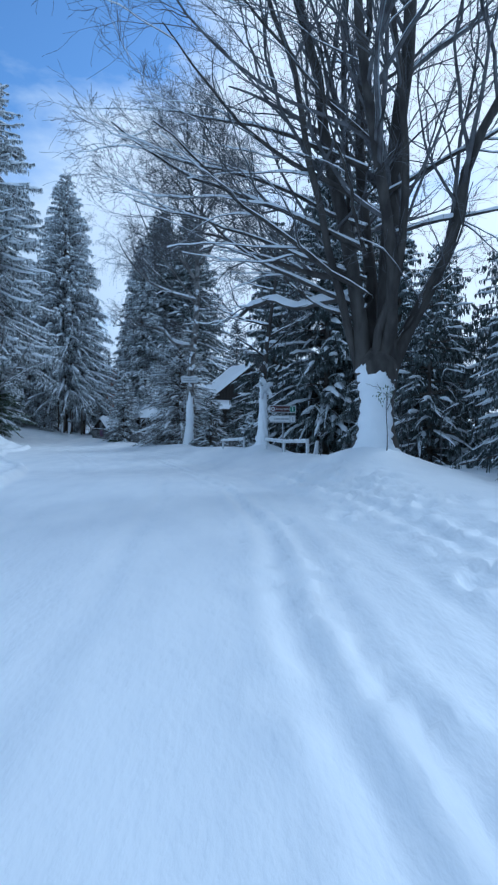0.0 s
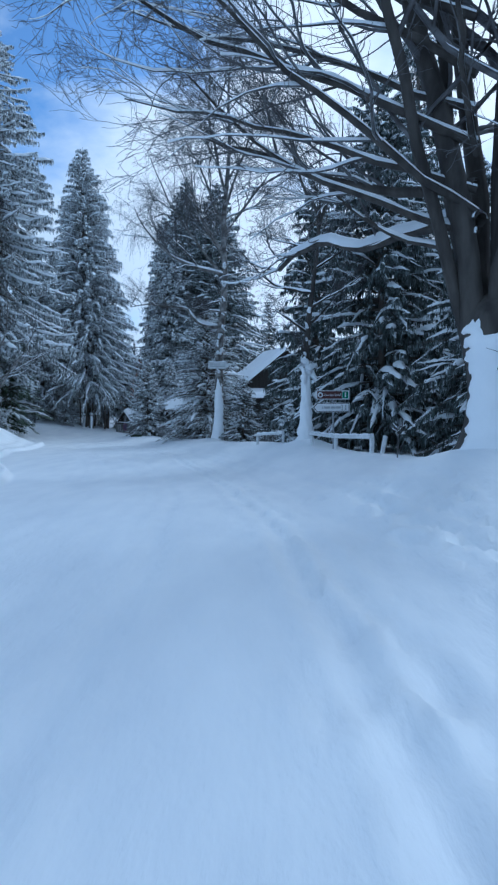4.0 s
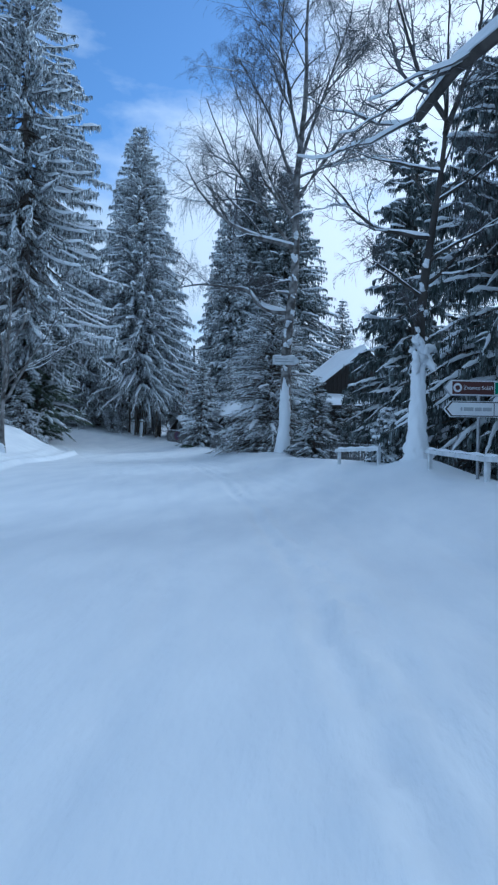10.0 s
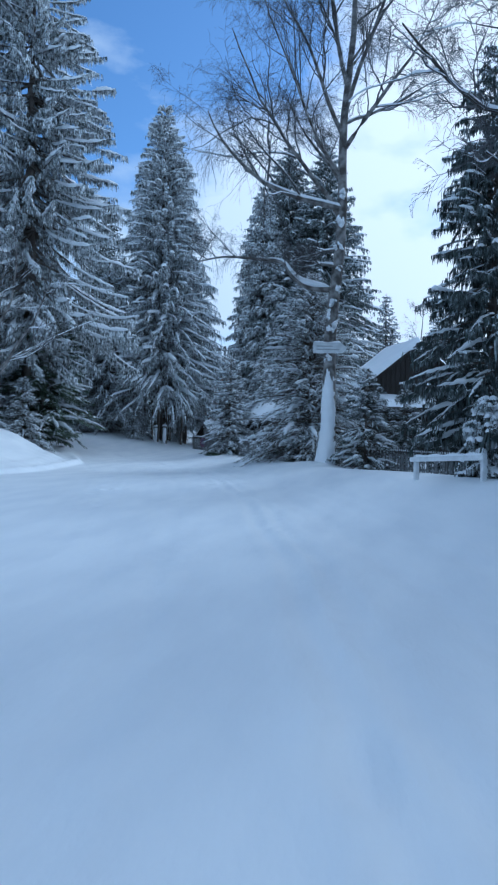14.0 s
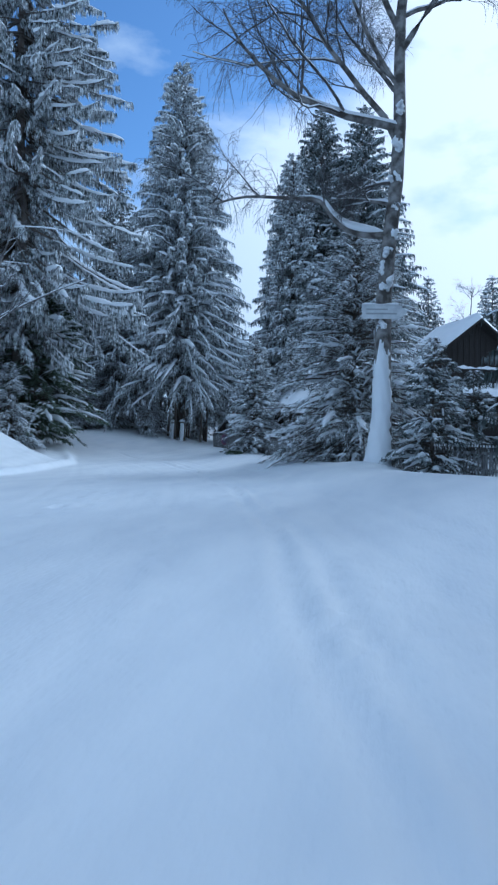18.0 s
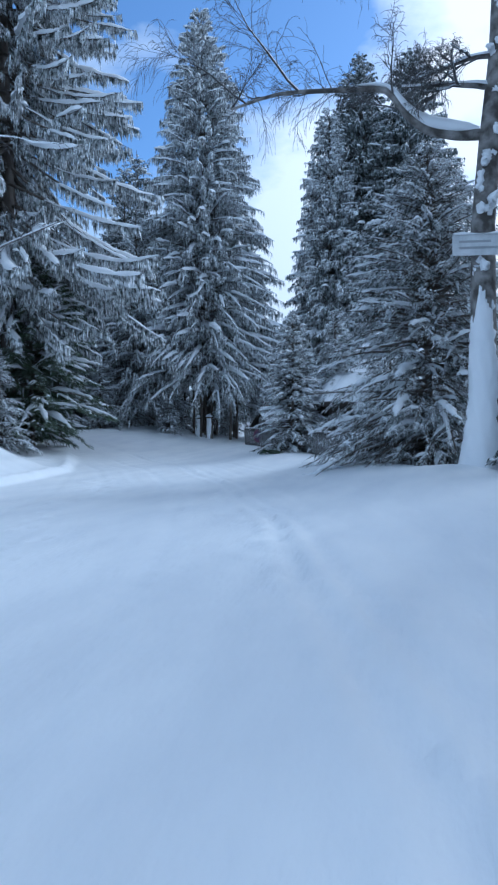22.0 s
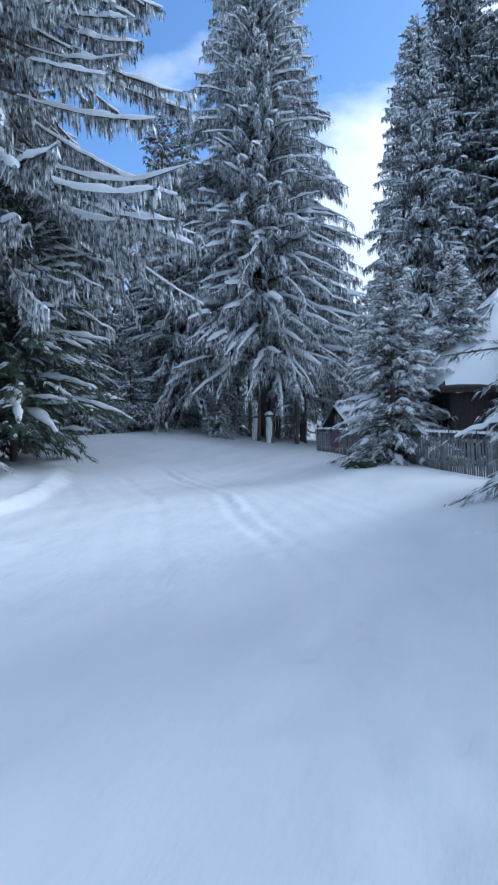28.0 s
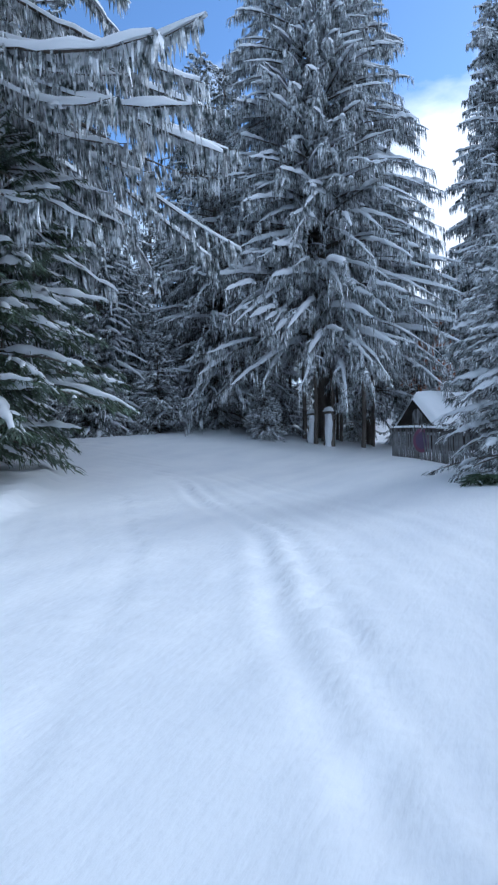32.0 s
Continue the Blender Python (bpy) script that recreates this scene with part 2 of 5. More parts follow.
class Heap:
    """Collects pieces of geometry for one mesh."""

    def __init__(self):
        self.v, self.f, self.n = [], [], 0

    def add(self, verts, faces):
        verts = np.asarray(verts, float).reshape(-1, 3)
        self.v.append(verts)
        self.f += [np.asarray(f) + self.n for f in faces]
        self.n += len(verts)

    def tubes(self, p, r, sides=5):
        """p (n, k, 3) lines, r (n, k) radii."""
        n, k, _ = p.shape
        t = np.gradient(p, axis=1)
        t /= np.linalg.norm(t, axis=2, keepdims=True) + 1e-9
        ref = np.where(np.abs(t[..., 2:3]) > 0.8, np.array([1.0, 0, 0]), np.array([0, 0, 1.0]))
        a = np.cross(t, ref)
        a /= np.linalg.norm(a, axis=2, keepdims=True) + 1e-9
        b = np.cross(a, t)
        ang = np.arange(sides) * 2 * np.pi / sides
        v = p[:, :, None] + r[:, :, None, None] * (np.cos(ang)[:, None] * a[:, :, None] + np.sin(ang)[:, None] * b[:, :, None])
        i = np.arange(n * k * sides).reshape(n, k, sides)
        j = np.roll(i, -1, 2)
        self.add(v, [np.stack([i[:, :-1], j[:, :-1], j[:, 1:], i[:, 1:]], -1).reshape(-1, 4)])

    def ribbons(self, p, w, side):
        """p (n, k, 3) lines, w (n, k) half widths, side (n, 3)."""
        n, k, _ = p.shape
        s = side[:, None] * w[..., None]
        v = np.stack([p - s, p + s], 2)
        i = np.arange(n * k * 2).reshape(n, k, 2)
        self.add(v, [np.stack([i[:, :-1, 0], i[:, :-1, 1], i[:, 1:, 1], i[:, 1:, 0]], -1).reshape(-1, 4)])

    def ridges(self, p, w, h):
        """Rolls of snow along lines: half widths w and heights h, both (n, k)."""
        n, k, _ = p.shape
        t = np.gradient(p, axis=1)
        a = np.stack([-t[..., 1], t[..., 0], 0 * t[..., 0]], -1)
        a /= np.linalg.norm(a, axis=2, keepdims=True) + 1e-9
        off, up = np.array([-1, -0.72, 0, 0.72, 1]), np.array([-0.35, 0.6, 1, 0.6, -0.35])
        v = p[:, :, None] + a[:, :, None] * (w[..., None] * off)[..., None] + np.array([0, 0, 1.0]) * (h[..., None] * up)[..., None]
        i = np.arange(n * k * 5).reshape(n, k, 5)
        self.add(v, [np.stack([i[:, :-1, :-1], i[:, 1:, :-1], i[:, 1:, 1:], i[:, :-1, 1:]], -1).reshape(-1, 4)])

    def drape(self, p, w, h):
        """Snow lying over boughs and hanging a little down both sides: half widths w and heights h, both (n, k)."""
        n, k, _ = p.shape
        t = np.gradient(p, axis=1)
        a = np.stack([-t[..., 1], t[..., 0], 0 * t[..., 0]], -1)
        a /= np.linalg.norm(a, axis=2, keepdims=True) + 1e-9
        off, up = np.array([-0.95, -1.0, -0.6, 0, 0.6, 1.0, 0.95]), np.array([-0.9, -0.1, 0.72, 1.0, 0.72, -0.1, -0.9])
        v = p[:, :, None] + a[:, :, None] * (w[..., None] * off)[..., None] + np.array([0, 0, 1.0]) * (h[..., None] * up)[..., None]
        i = np.arange(n * k * 7).reshape(n, k, 7)
        self.add(v, [np.stack([i[:, :-1, :-1], i[:, 1:, :-1], i[:, 1:, 1:], i[:, :-1, 1:]], -1).reshape(-1, 4)])

    def domes(self, c, r, h, rng):
        """Small caps of snow: centres c (n, 3), radii r, heights h (n)."""
        n = len(c)
        ang = np.arange(6) * np.pi / 3
        ring = np.stack([np.cos(ang), np.sin(ang), 0 * ang], -1)
        wob = rng.uniform(0.65, 1.3, (n, 6, 1))
        low = c[:, None] + ring * r[:, None, None] * wob + np.array([0, 0, -0.35]) * h[:, None, None]
        mid = c[:, None] + ring * (r * 0.66)[:, None, None] * wob + np.array([0, 0, 0.6]) * h[:, None, None]
        top = c[:, None] + np.array([0, 0, 1.0]) * h[:, None, None]
        v = np.concatenate([low, mid, top], 1)
        i = np.arange(n * 13).reshape(n, 13)
        a, b = i[:, :6], np.roll(i[:, :6], -1, 1)
        e, g = i[:, 6:12], np.roll(i[:, 6:12], -1, 1)
        tip = np.repeat(i[:, 12:13], 6, 1)
        self.add(v, [np.stack([a, b, g, e], -1).reshape(-1, 4), np.stack([e, g, tip], -1).reshape(-1, 3)])

    def box(self, lo, hi):
        x0, y0, z0 = lo
        x1, y1, z1 = hi
        v = [(x0, y0, z0), (x1, y0, z0), (x1, y1, z0), (x0, y1, z0), (x0, y0, z1), (x1, y0, z1), (x1, y1, z1), (x0, y1, z1)]
        self.add(v, [np.array([(0, 3, 2, 1), (4, 5, 6, 7), (0, 1, 5, 4), (1, 2, 6, 5), (2, 3, 7, 6), (3, 0, 4, 7)])])

    def part(self, name, mat, parent, label="", smooth=True):
        if not self.n:
            return None
        ob = new(name, mesh_np(name, np.concatenate(self.v), self.f, mat, smooth))
        ob.parent = parent
        return tagged(ob, label)


def thing(name, m, label, category, group="", kind=""):
    ob = new(name)
    ob.empty_display_size = 0.2
    ob.matrix_basis = m
    return tagged(ob, label, category, group, kind)


def bar(name, size, mat, parent, place=(0, 0, 0), turn=(0, 0, 0), bevel=0.01, label=""):
    """A bevelled board or block: size (x, y, z), with place at the middle of its foot."""
    bm = bmesh.new()
    bmesh.ops.create_cube(bm, size=1)
    bmesh.ops.scale(bm, vec=size, verts=bm.verts)
    bmesh.ops.translate(bm, vec=(0, 0, size[2] / 2), verts=bm.verts)
    if bevel:
        bmesh.ops.bevel(bm, geom=bm.edges[:], offset=min(bevel, 0.3 * min(size)), segments=1, affect="EDGES")
    me = bpy.data.meshes.new(name)
    bm.to_mesh(me)
    bm.free()
    me.materials.append(mat)
    ob = new(name, me)
    ob.parent = parent
    ob.matrix_basis = pose(*place, *turn)
    return tagged(ob, label)


# ---------------------------------------------------------------- the lie of the land
ROAD = np.array([(0, -40), (0, -8), (0, 0), (-0.2, 5.1), (-0.75, 11.5), (-1.46, 17), (-2.2, 21), (-3.7, 27.2), (-5.8, 34.4), (-8.4, 41.4), (-12.2, 48.6), (-17.2, 55.0), (-23.5, 59.5), (-32, 62), (-46, 62), (-80, 58)], float)
LEVEL_Y = [-40, -8, 0, 5, 12, 18, 22, 27, 34, 41, 50, 57, 64, 80, 120, 400]
LEVEL_Z = [-0.3, -0.09, 0.04, 0.05, -0.05, -0.16, -0.16, -0.06, 0.06, 0.1, 0.30, 0.50, 0.72, 1.25, 2.6, 8.0]
CREST = np.array([(5.6, -40), (4.6, -8), (4.3, 0), (4.0, 9.2), (3.6, 15.4), (2.6, 24.7), (1.6, 27.5), (0.2, 33), (-1.9, 38.3), (-4.2, 45), (-8.6, 54), (-12.6, 63.4), (-17, 69), (-25, 70), (-40, 71), (-80, 72)], float)


def to_line(x, y, line):
    """Distance to a line, signed: positive on its right-hand side, seen along it."""
    best, sign = np.full(np.shape(x), 1e9), np.ones(np.shape(x))
    for (ax, ay), (bx, by) in zip(line[:-1], line[1:]):
        dx, dy = bx - ax, by - ay
        t = np.clip(((x - ax) * dx + (y - ay) * dy) / (dx * dx + dy * dy), 0, 1)
        px, py = x - ax - t * dx, y - ay - t * dy
        d = np.hypot(px, py)
        s = np.where(px * dy - py * dx >= 0, 1.0, -1.0)
        near = d < best
        best, sign = np.where(near, d, best), np.where(near, s, sign)
    return best * sign


def smooth(a, b, x):
    t = np.clip((x - a) / (b - a), 0, 1)
    return t * t * (3 - 2 * t)


def waves(x, y, seed, size):
    """Soft uneven ground from a few crossing swells."""
    rng = np.random.default_rng(seed)
    out = 0 * x
    for _ in range(9):
        a, k, ph = rng.uniform(0, 6.28), rng.uniform(0.6, 2.2) / size, rng.uniform(0, 6.28)
        out = out + np.sin((x * np.cos(a) + y * np.sin(a)) * k * 6.28 + ph)
    return out / 5


MOUNDS = [(4.45, 9.0, 0.30, 1.5), (2.7, 24.6, 0.26, 1.0), (-1.75, 40.9, 0.18, 1.2), (-20.5, 51, 0.15, 4.0), (-17.5, 70, 0.25, 4.0)]


FINE_Y = np.arange(-60, 420, 0.5)
FINE_Z = np.convolve(np.pad(np.interp(FINE_Y, LEVEL_Y, LEVEL_Z), 12, "edge"), np.hanning(25) / np.hanning(25).sum(), "valid")


def ground(x, y):
    x, y = np.asarray(x, float), np.asarray(y, float)
    u = to_line(x, y, ROAD)
    c = to_line(x, y, CREST)
    z = np.interp(y, FINE_Y, FINE_Z)
    z = z + 0.07 * waves(x, y, 3, 9.0) * smooth(4, 9, np.abs(u))
    # the bank on the right: up to its crest, then down behind it
    share = np.clip(u / np.maximum(u - c, 0.5), 0, 1)
    rise = (0.74 - 0.32 * smooth(8, 2, y) - 0.30 * smooth(26, 38, y) - 0.18 * smooth(40, 52, y)) * smooth(0.30, 1.0, share) * (u > 0)
    fall = 0.42 * smooth(0.0, 3.0, c) * smooth(60, 48, y)
    z = z + rise - fall * (u > 0)
    # the bank on the left, with the plough's ridge at its foot
    far = np.interp(y, [7, 19, 28, 36, 42, 46, 50, 54, 57, 62], [4.6, 5.8, 7.5, 7.0, 4.9, 3.7, 2.95, 2.2, 1.9, 1.9]) + 0.12 * waves(x, y, 8, 22.0)
    z = z + (0.26 * smooth(far, far + 3.4, -u) + 0.25 * smooth(far + 3, far + 9, -u) + 0.13 * smooth(far - 0.14, far, -u) * (1 + 0.25 * waves(x, y, 9, 1.6)) + 0.12 * np.exp(-(((-u - far - 0.14) / 0.15) ** 2)) + 0.07 * np.exp(-(((-u - far - 1.1) / 0.25) ** 2))) * (u < 0)
    z = z + 1.2 * smooth(16, 40, np.abs(u))
    # the high bank inside the bend
    inner = -(x + 16.3) - 0.9 * np.maximum(y - 48, -3)
    z = z + 1.5 * smooth(1.0, 6.0, inner) * smooth(16, 30, y) * (u < 0)
    # the road climbs as it bends away to the left
    z = z + 1.4 * smooth(46, 63, y) * smooth(-14, -23.5, x)
    # ruts and loose lumps on the road
    for o, d in ((-0.85, 0.020), (0.62, 0.052), (0.98, 0.034), (-2.6, 0.014), (1.75, 0.016), (-3.6, 0.012), (2.55, 0.045), (2.9, 0.030), (-1.6, 0.010)):
        wob = o + 0.10 * np.sin(y * 0.23 + o) + 0.05 * np.sin(y * 0.9 + 2 * o)
        d = d * ((0.25 if o > 2 else 0.75) + (0.75 if o > 2 else 0.25) * smooth(18, 8, y))
        z = z - d * np.exp(-(((u - wob) / 0.11) ** 2)) + 0.5 * d * (np.exp(-(((u - wob - 0.22) / 0.07) ** 2)) + np.exp(-(((u - wob + 0.22) / 0.07) ** 2)))
    for mx, my, h, r in MOUNDS:
        z = z + h * np.exp(-((x - mx) ** 2 + (y - my) ** 2) / (r * r))
    return z


def gz(x, y):
    return float(ground(np.array([x]), np.array([y]))[0])


def make_ground():
    def axis(lo, hi, step, end_lo, end_hi):
        mid = list(np.arange(lo, hi + step / 2, step))
        a, s = [lo], step
        while a[-1] > end_lo:
            s *= 1.18
            a.append(a[-1] - s)
        b, s = [hi], step
        while b[-1] < end_hi:
            s *= 1.18
            b.append(b[-1] + s)
        return np.array(a[:0:-1] + mid + b[1:])

    xs, ys = axis(-16, 7, 0.075, -1500, 1500), axis(-7, 62, 0.12, -700, 2500)
    gx, gy = np.meshgrid(xs, ys)
    z = ground(gx, gy)
    rng = np.random.default_rng(5)
    u = to_line(gx, gy, ROAD)
    near = (np.abs(u) < 14) & (gy > -8) & (gy < 63)
    churn = np.exp(-(((np.abs(u - 0.3) - 0.95) / 0.5) ** 2)) * (0.5 + 0.5 * waves(gx, gy, 12, 5.0)).clip(0, 1)
    track = np.exp(-(((u - 0.8) / 0.22) ** 2)) * (0.55 + 0.6 * waves(gx, gy, 14, 6.0)).clip(0, 1)
    side = smooth(1.7, 2.6, u) * smooth(4.2, 3.2, u) * (0.5 + 0.8 * waves(gx, gy, 13, 4.0)).clip(0, 1) * smooth(12, 6, gy)
    z = z + near * rng.normal(0, 1, z.shape) * (0.0018 + 0.011 * churn + 0.024 * track + 0.032 * side)
    # footprints and clods along the right-hand side and beside the tracks
    for lo, hi, count, deep, y0, y1 in ((1.9, 3.7, 150, 0.030, -6.5, 11), (0.3, 1.2, 90, 0.022, -6.5, 16), (-3.2, -2.4, 50, 0.02, 26, 44), (0.2, 1.2, 60, 0.02, 30, 48)):
        py = rng.uniform(y0, y1, count)
        px = np.interp(py, ROAD[:, 1], ROAD[:, 0]) + rng.uniform(lo, hi, count)
        for a, b, r, d in zip(px, py, rng.uniform(0.07, 0.17, count), deep * rng.uniform(0.4, 1.1, count)):
            ix, iy = np.searchsorted(xs, (a - 0.5, a + 0.5)), np.searchsorted(ys, (b - 0.6, b + 0.6))
            sub = (slice(iy[0], iy[1]), slice(ix[0], ix[1]))
            q2 = ((gx[sub] - a) ** 2 + (0.5 * (gy[sub] - b)) ** 2) / (r * r)
            z[sub] += d * (0.9 * np.exp(-((np.sqrt(q2) - 1.5) ** 2) * 4) - 1.3 * np.exp(-q2))
    i = np.arange(z.size).reshape(z.shape)
    me = mesh_np("ground", np.stack([gx, gy, z], -1), [np.stack([i[:-1, :-1], i[:-1, 1:], i[1:, 1:], i[1:, :-1]], -1).reshape(-1, 4)], ROAD_SNOW)
    tagged(new("ground", me), "snow-covered road and banks with shallow tyre ruts", "ground", kind="structure")


make_ground()

# ---------------------------------------------------------------- spruces


def spruce(place, height, reach, seed, label, twigs=160, density=9.0, bare=1.6, snow=1.0, droop=1.0, needles=None, group="snowy spruces", hang=1.0, split=False, power=0.70, stems=0, low=0.0, wide=1.0, coarse=False, spread=0.30, curtain=0.32, arch=1.0, fan=0.0):
    """A spruce: trunk, whorled limbs that droop and lift at the tips, side branches, hanging twigs and rolls of snow."""
    rng = np.random.default_rng(seed)
    needles = needles or NEEDLES
    x, y = place
    base = gz(x, y)
    ob = thing("spruce_tree", pose(x, y, base - 0.15), label, "tree", group)
    up = np.array([0, 0, 1.0])
    rows = 14
    zz = np.linspace(0, height, rows)
    bend = np.stack([0.06 * np.sin(zz * 0.3 + seed), 0.06 * np.cos(zz * 0.24 + seed), zz], -1)
    rad = 0.0125 * height * (1 - zz / height) ** 0.9 + 0.012
    trunk = Heap()
    trunk.tubes(bend[None], rad[None], 9)
    trunk.part("trunk", BARK, ob)
    for _ in range(stems):
        a, r = rng.uniform(0, 6.283), rng.uniform(0.6, 2.6)
        px, py = r * math.cos(a), r * math.sin(a) - 0.8
        zs = np.linspace(gz(x + px, y + py) - base, 5.5, 6)
        stem = Heap()
        stem.tubes(np.stack([px + 0.05 * np.sin(zs), py + 0.02 * zs, zs], -1)[None], np.linspace(0.10, 0.05, 6)[None] * rng.uniform(0.6, 1.1), 7)
        stem.part("stem", BARK, ob)
    n = int(height * density)
    zl = bare + (height * 0.985 - bare) * np.sort(rng.uniform(0, 1, n)) ** 0.95
    pitch = height / 40
    zl = bare + np.round((zl - bare) / pitch) * pitch * 0.55 + (zl - bare) * 0.45
    zl = np.clip(zl, bare, height * 0.985)
    q = 1 - zl / height
    length = reach * (q**power) * rng.uniform(0.76, 1.08, n) + 0.12
    length *= 1 - low * (1 - smooth(0, 0.16, (zl - bare) / height))
    az = rng.uniform(0, 6.283, n)
    out = np.stack([np.cos(az), np.sin(az), 0 * az], -1)
    lat = np.stack([-np.sin(az), np.cos(az), 0 * az], -1)
    d0 = 0.34 - droop * (0.26 + 0.72 * q + rng.normal(0, 0.10, n))
    lift = droop * (0.05 + 0.12 * q) * rng.uniform(0.3, 1.3, n)
    rise = 0.28 - 0.26 * q + rng.normal(0, 0.10, n)
    sag = droop * (0.12 + 0.27 * q) * rng.uniform(0.45, 1.45, n)

    def on_limb(s, idx):
        """Places along limbs: s shares, idx the limb of each."""
        L = length[idx]
        r = L * s * (1 - 0.06 * s)
        z = zl[idx] + L * ((1 - arch) * (d0[idx] * s * (1.15 - 0.15 * s) + lift[idx] * s**3) + arch * (rise[idx] * s - sag[idx] * s**2))
        swing = 0.05 * L * np.sin(s * 3 + idx)
        return out[idx] * r[:, None] + lat[idx] * swing[:, None] + up * z[:, None]

    k = 7
    s = np.linspace(0.02, 1, k)
    lines = on_limb(np.tile(s, n), np.repeat(np.arange(n), k)).reshape(n, k, 3)
    thick = (0.010 + 0.010 * length)[:, None] * (1.08 - s)[None]
    rest = np.arange(n)
    if split:
        rest = rest[300:]
        for i in range(min(n, 300)):
            one = Heap()
            one.tubes(lines[i : i + 1], thick[i : i + 1], 4)
            one.part("branch", BARK, ob)
    limbs = Heap()
    if len(rest):
        limbs.tubes(lines[rest], thick[rest], 4)
    # side branches, left and right of each limb
    ml = np.maximum((4 + 5 * length / reach * min(1.0, reach / 3.5)).astype(int), 3)
    li = np.repeat(np.arange(n), ml)
    ls = rng.uniform(0.12, 0.97, len(li))
    la = on_limb(ls, li)
    ln = (0.08 + spread * length[li] * (1.08 - ls) * rng.uniform(0.5, 1.1, len(li))).clip(0.06, 1.5)
    lw = lat[li] * (rng.choice([-1.0, 1.0], len(li)) * rng.uniform(0.55, 1.0, len(li)))[:, None] + out[li] * rng.uniform(0.45, 1.0, len(li))[:, None]
    lw /= np.linalg.norm(lw, axis=1, keepdims=True)
    ld = -rng.uniform(0.25, 0.95, len(li)) * droop

    def on_side(t, idx):
        return la[idx] + lw[idx] * (ln[idx] * t)[:, None] + up * (ln[idx] * ld[idx] * t**1.6)[:, None]

    k2 = 4
    t2 = np.linspace(0, 1, k2)
    side_lines = on_side(np.tile(t2, len(li)), np.repeat(np.arange(len(li)), k2)).reshape(len(li), k2, 3)
    if not coarse:
        limbs.tubes(side_lines, (0.006 + 0.008 * ln)[:, None] * (1.1 - t2)[None], 3)
    tagged(limbs.part("branchwork", BARK, ob), kind="stuff") if limbs.n else None
    # hanging twigs
    weight = length / reach + 0.12
    total = int(n * twigs * 0.80)
    m = int(total * (1 - curtain))
    ps = rng.choice(len(li), m, p=(ln + 0.1) / (ln + 0.1).sum())
    root_a = on_side(rng.uniform(0.05, 1, m), ps)
    pm = rng.choice(n, total - m, p=weight / weight.sum())
    root_b = on_limb(1 - 0.88 * rng.uniform(0, 1, total - m) ** 1.2, pm)
    root, owner = np.concatenate([root_a, root_b]), np.concatenate([li[ps], pm])
    root = root + rng.normal(0, 0.025, root.shape)
    g = rng.uniform(0, 1, total)
    size = hang * (0.09 + 0.04 * height / 12 + 0.36 * g**1.6 * (0.30 + 0.70 * q[owner]) * min(1.0, height / 16)) * (0.30 + 0.70 * np.minimum(1, q[owner] * 4.5))
    go = lat[owner] * rng.normal(0, 0.13, total)[:, None] + out[owner] * rng.uniform(-0.06, 0.20, total)[:, None]
    go += fan * (lat[owner] * rng.normal(0, 0.55, total)[:, None] + out[owner] * rng.uniform(0.1, 0.9, total)[:, None])
    go[:, 2] = -rng.uniform(0.45, 1.1, total) * (1 - 0.62 * fan)
    go /= np.linalg.norm(go, axis=1, keepdims=True)
    mid = root + go * (size * 0.5)[:, None]
    tip = root + go * size[:, None]
    tip[:, 2] -= 0.12 * size
    ta = rng.uniform(0, 6.283, total)
    side = np.stack([np.cos(ta), np.sin(ta), rng.normal(0, 0.25, total)], -1)
    side /= np.linalg.norm(side, axis=1, keepdims=True)
    w = (0.010 + 0.012 * rng.uniform(0, 1, total)) * (0.9 + 0.25 * height / 25) * wide
    fol = Heap()
    fol.ribbons(np.stack([root, mid, tip], 1), np.stack([0.7 * w, w, 0.2 * w], 1), side)
    tagged(fol.part("foliage", needles, ob), kind="stuff")
    # snow along the limbs and draped over the side branches
    if snow > 0:
        white = Heap()
        has = np.where(rng.uniform(0, 1, n) < 0.76 * snow)[0]
        kk = 7 if coarse else 15
        a0, a1 = 0.12 + 0.60 * rng.uniform(0, 1, len(has)) ** 1.3, rng.uniform(0.90, 1.02, len(has))
        ss = a0[:, None] + (a1 - a0)[:, None] * np.linspace(0, 1, kk)[None]
        pl = on_limb(ss.ravel(), np.repeat(has, kk)).reshape(len(has), kk, 3)
        lumps = 1 + 0.22 * np.sin(ss * rng.uniform(6, 14, (len(has), 1)) * np.sqrt(length[has])[:, None] + rng.uniform(0, 6.28, (len(has), 1))) + rng.normal(0, 0.13, ss.shape)
        fat = np.sin(np.linspace(0.10, 3.02, kk))[None] ** 0.55 * lumps * rng.uniform(0.55, 1.30, (len(has), 1))
        thick_snow = ((0.024 + 0.0165 * length[has])[:, None] * fat * (0.6 + 0.45 * snow)).clip(0.006, 0.17)
        run = np.gradient(pl, axis=1)
        steep = np.abs(run[..., 2]) / (np.linalg.norm(run, axis=2) + 1e-9)
        thick_snow = thick_snow * np.clip(1.42 - 1.75 * steep, 0.06, 1.0)
        pl[..., 2] += 0.35 * thick_snow
        pl += rng.normal(0, 0.012, pl.shape)
        white.drape(pl, 1.65 * thick_snow * rng.uniform(0.75, 1.2, thick_snow.shape), thick_snow)
        on = np.where(rng.uniform(0, 1, len(li)) < 0.42 * snow)[0]
        side_snow = ((0.014 + 0.045 * ln[on])[:, None] * np.array([0.5, 1.0, 1.05, 0.35])[None] * rng.uniform(0.35, 1.4, (len(on), k2))).clip(0.005, 0.095)
        sl = side_lines[on].copy()
        fall = np.gradient(sl, axis=1)
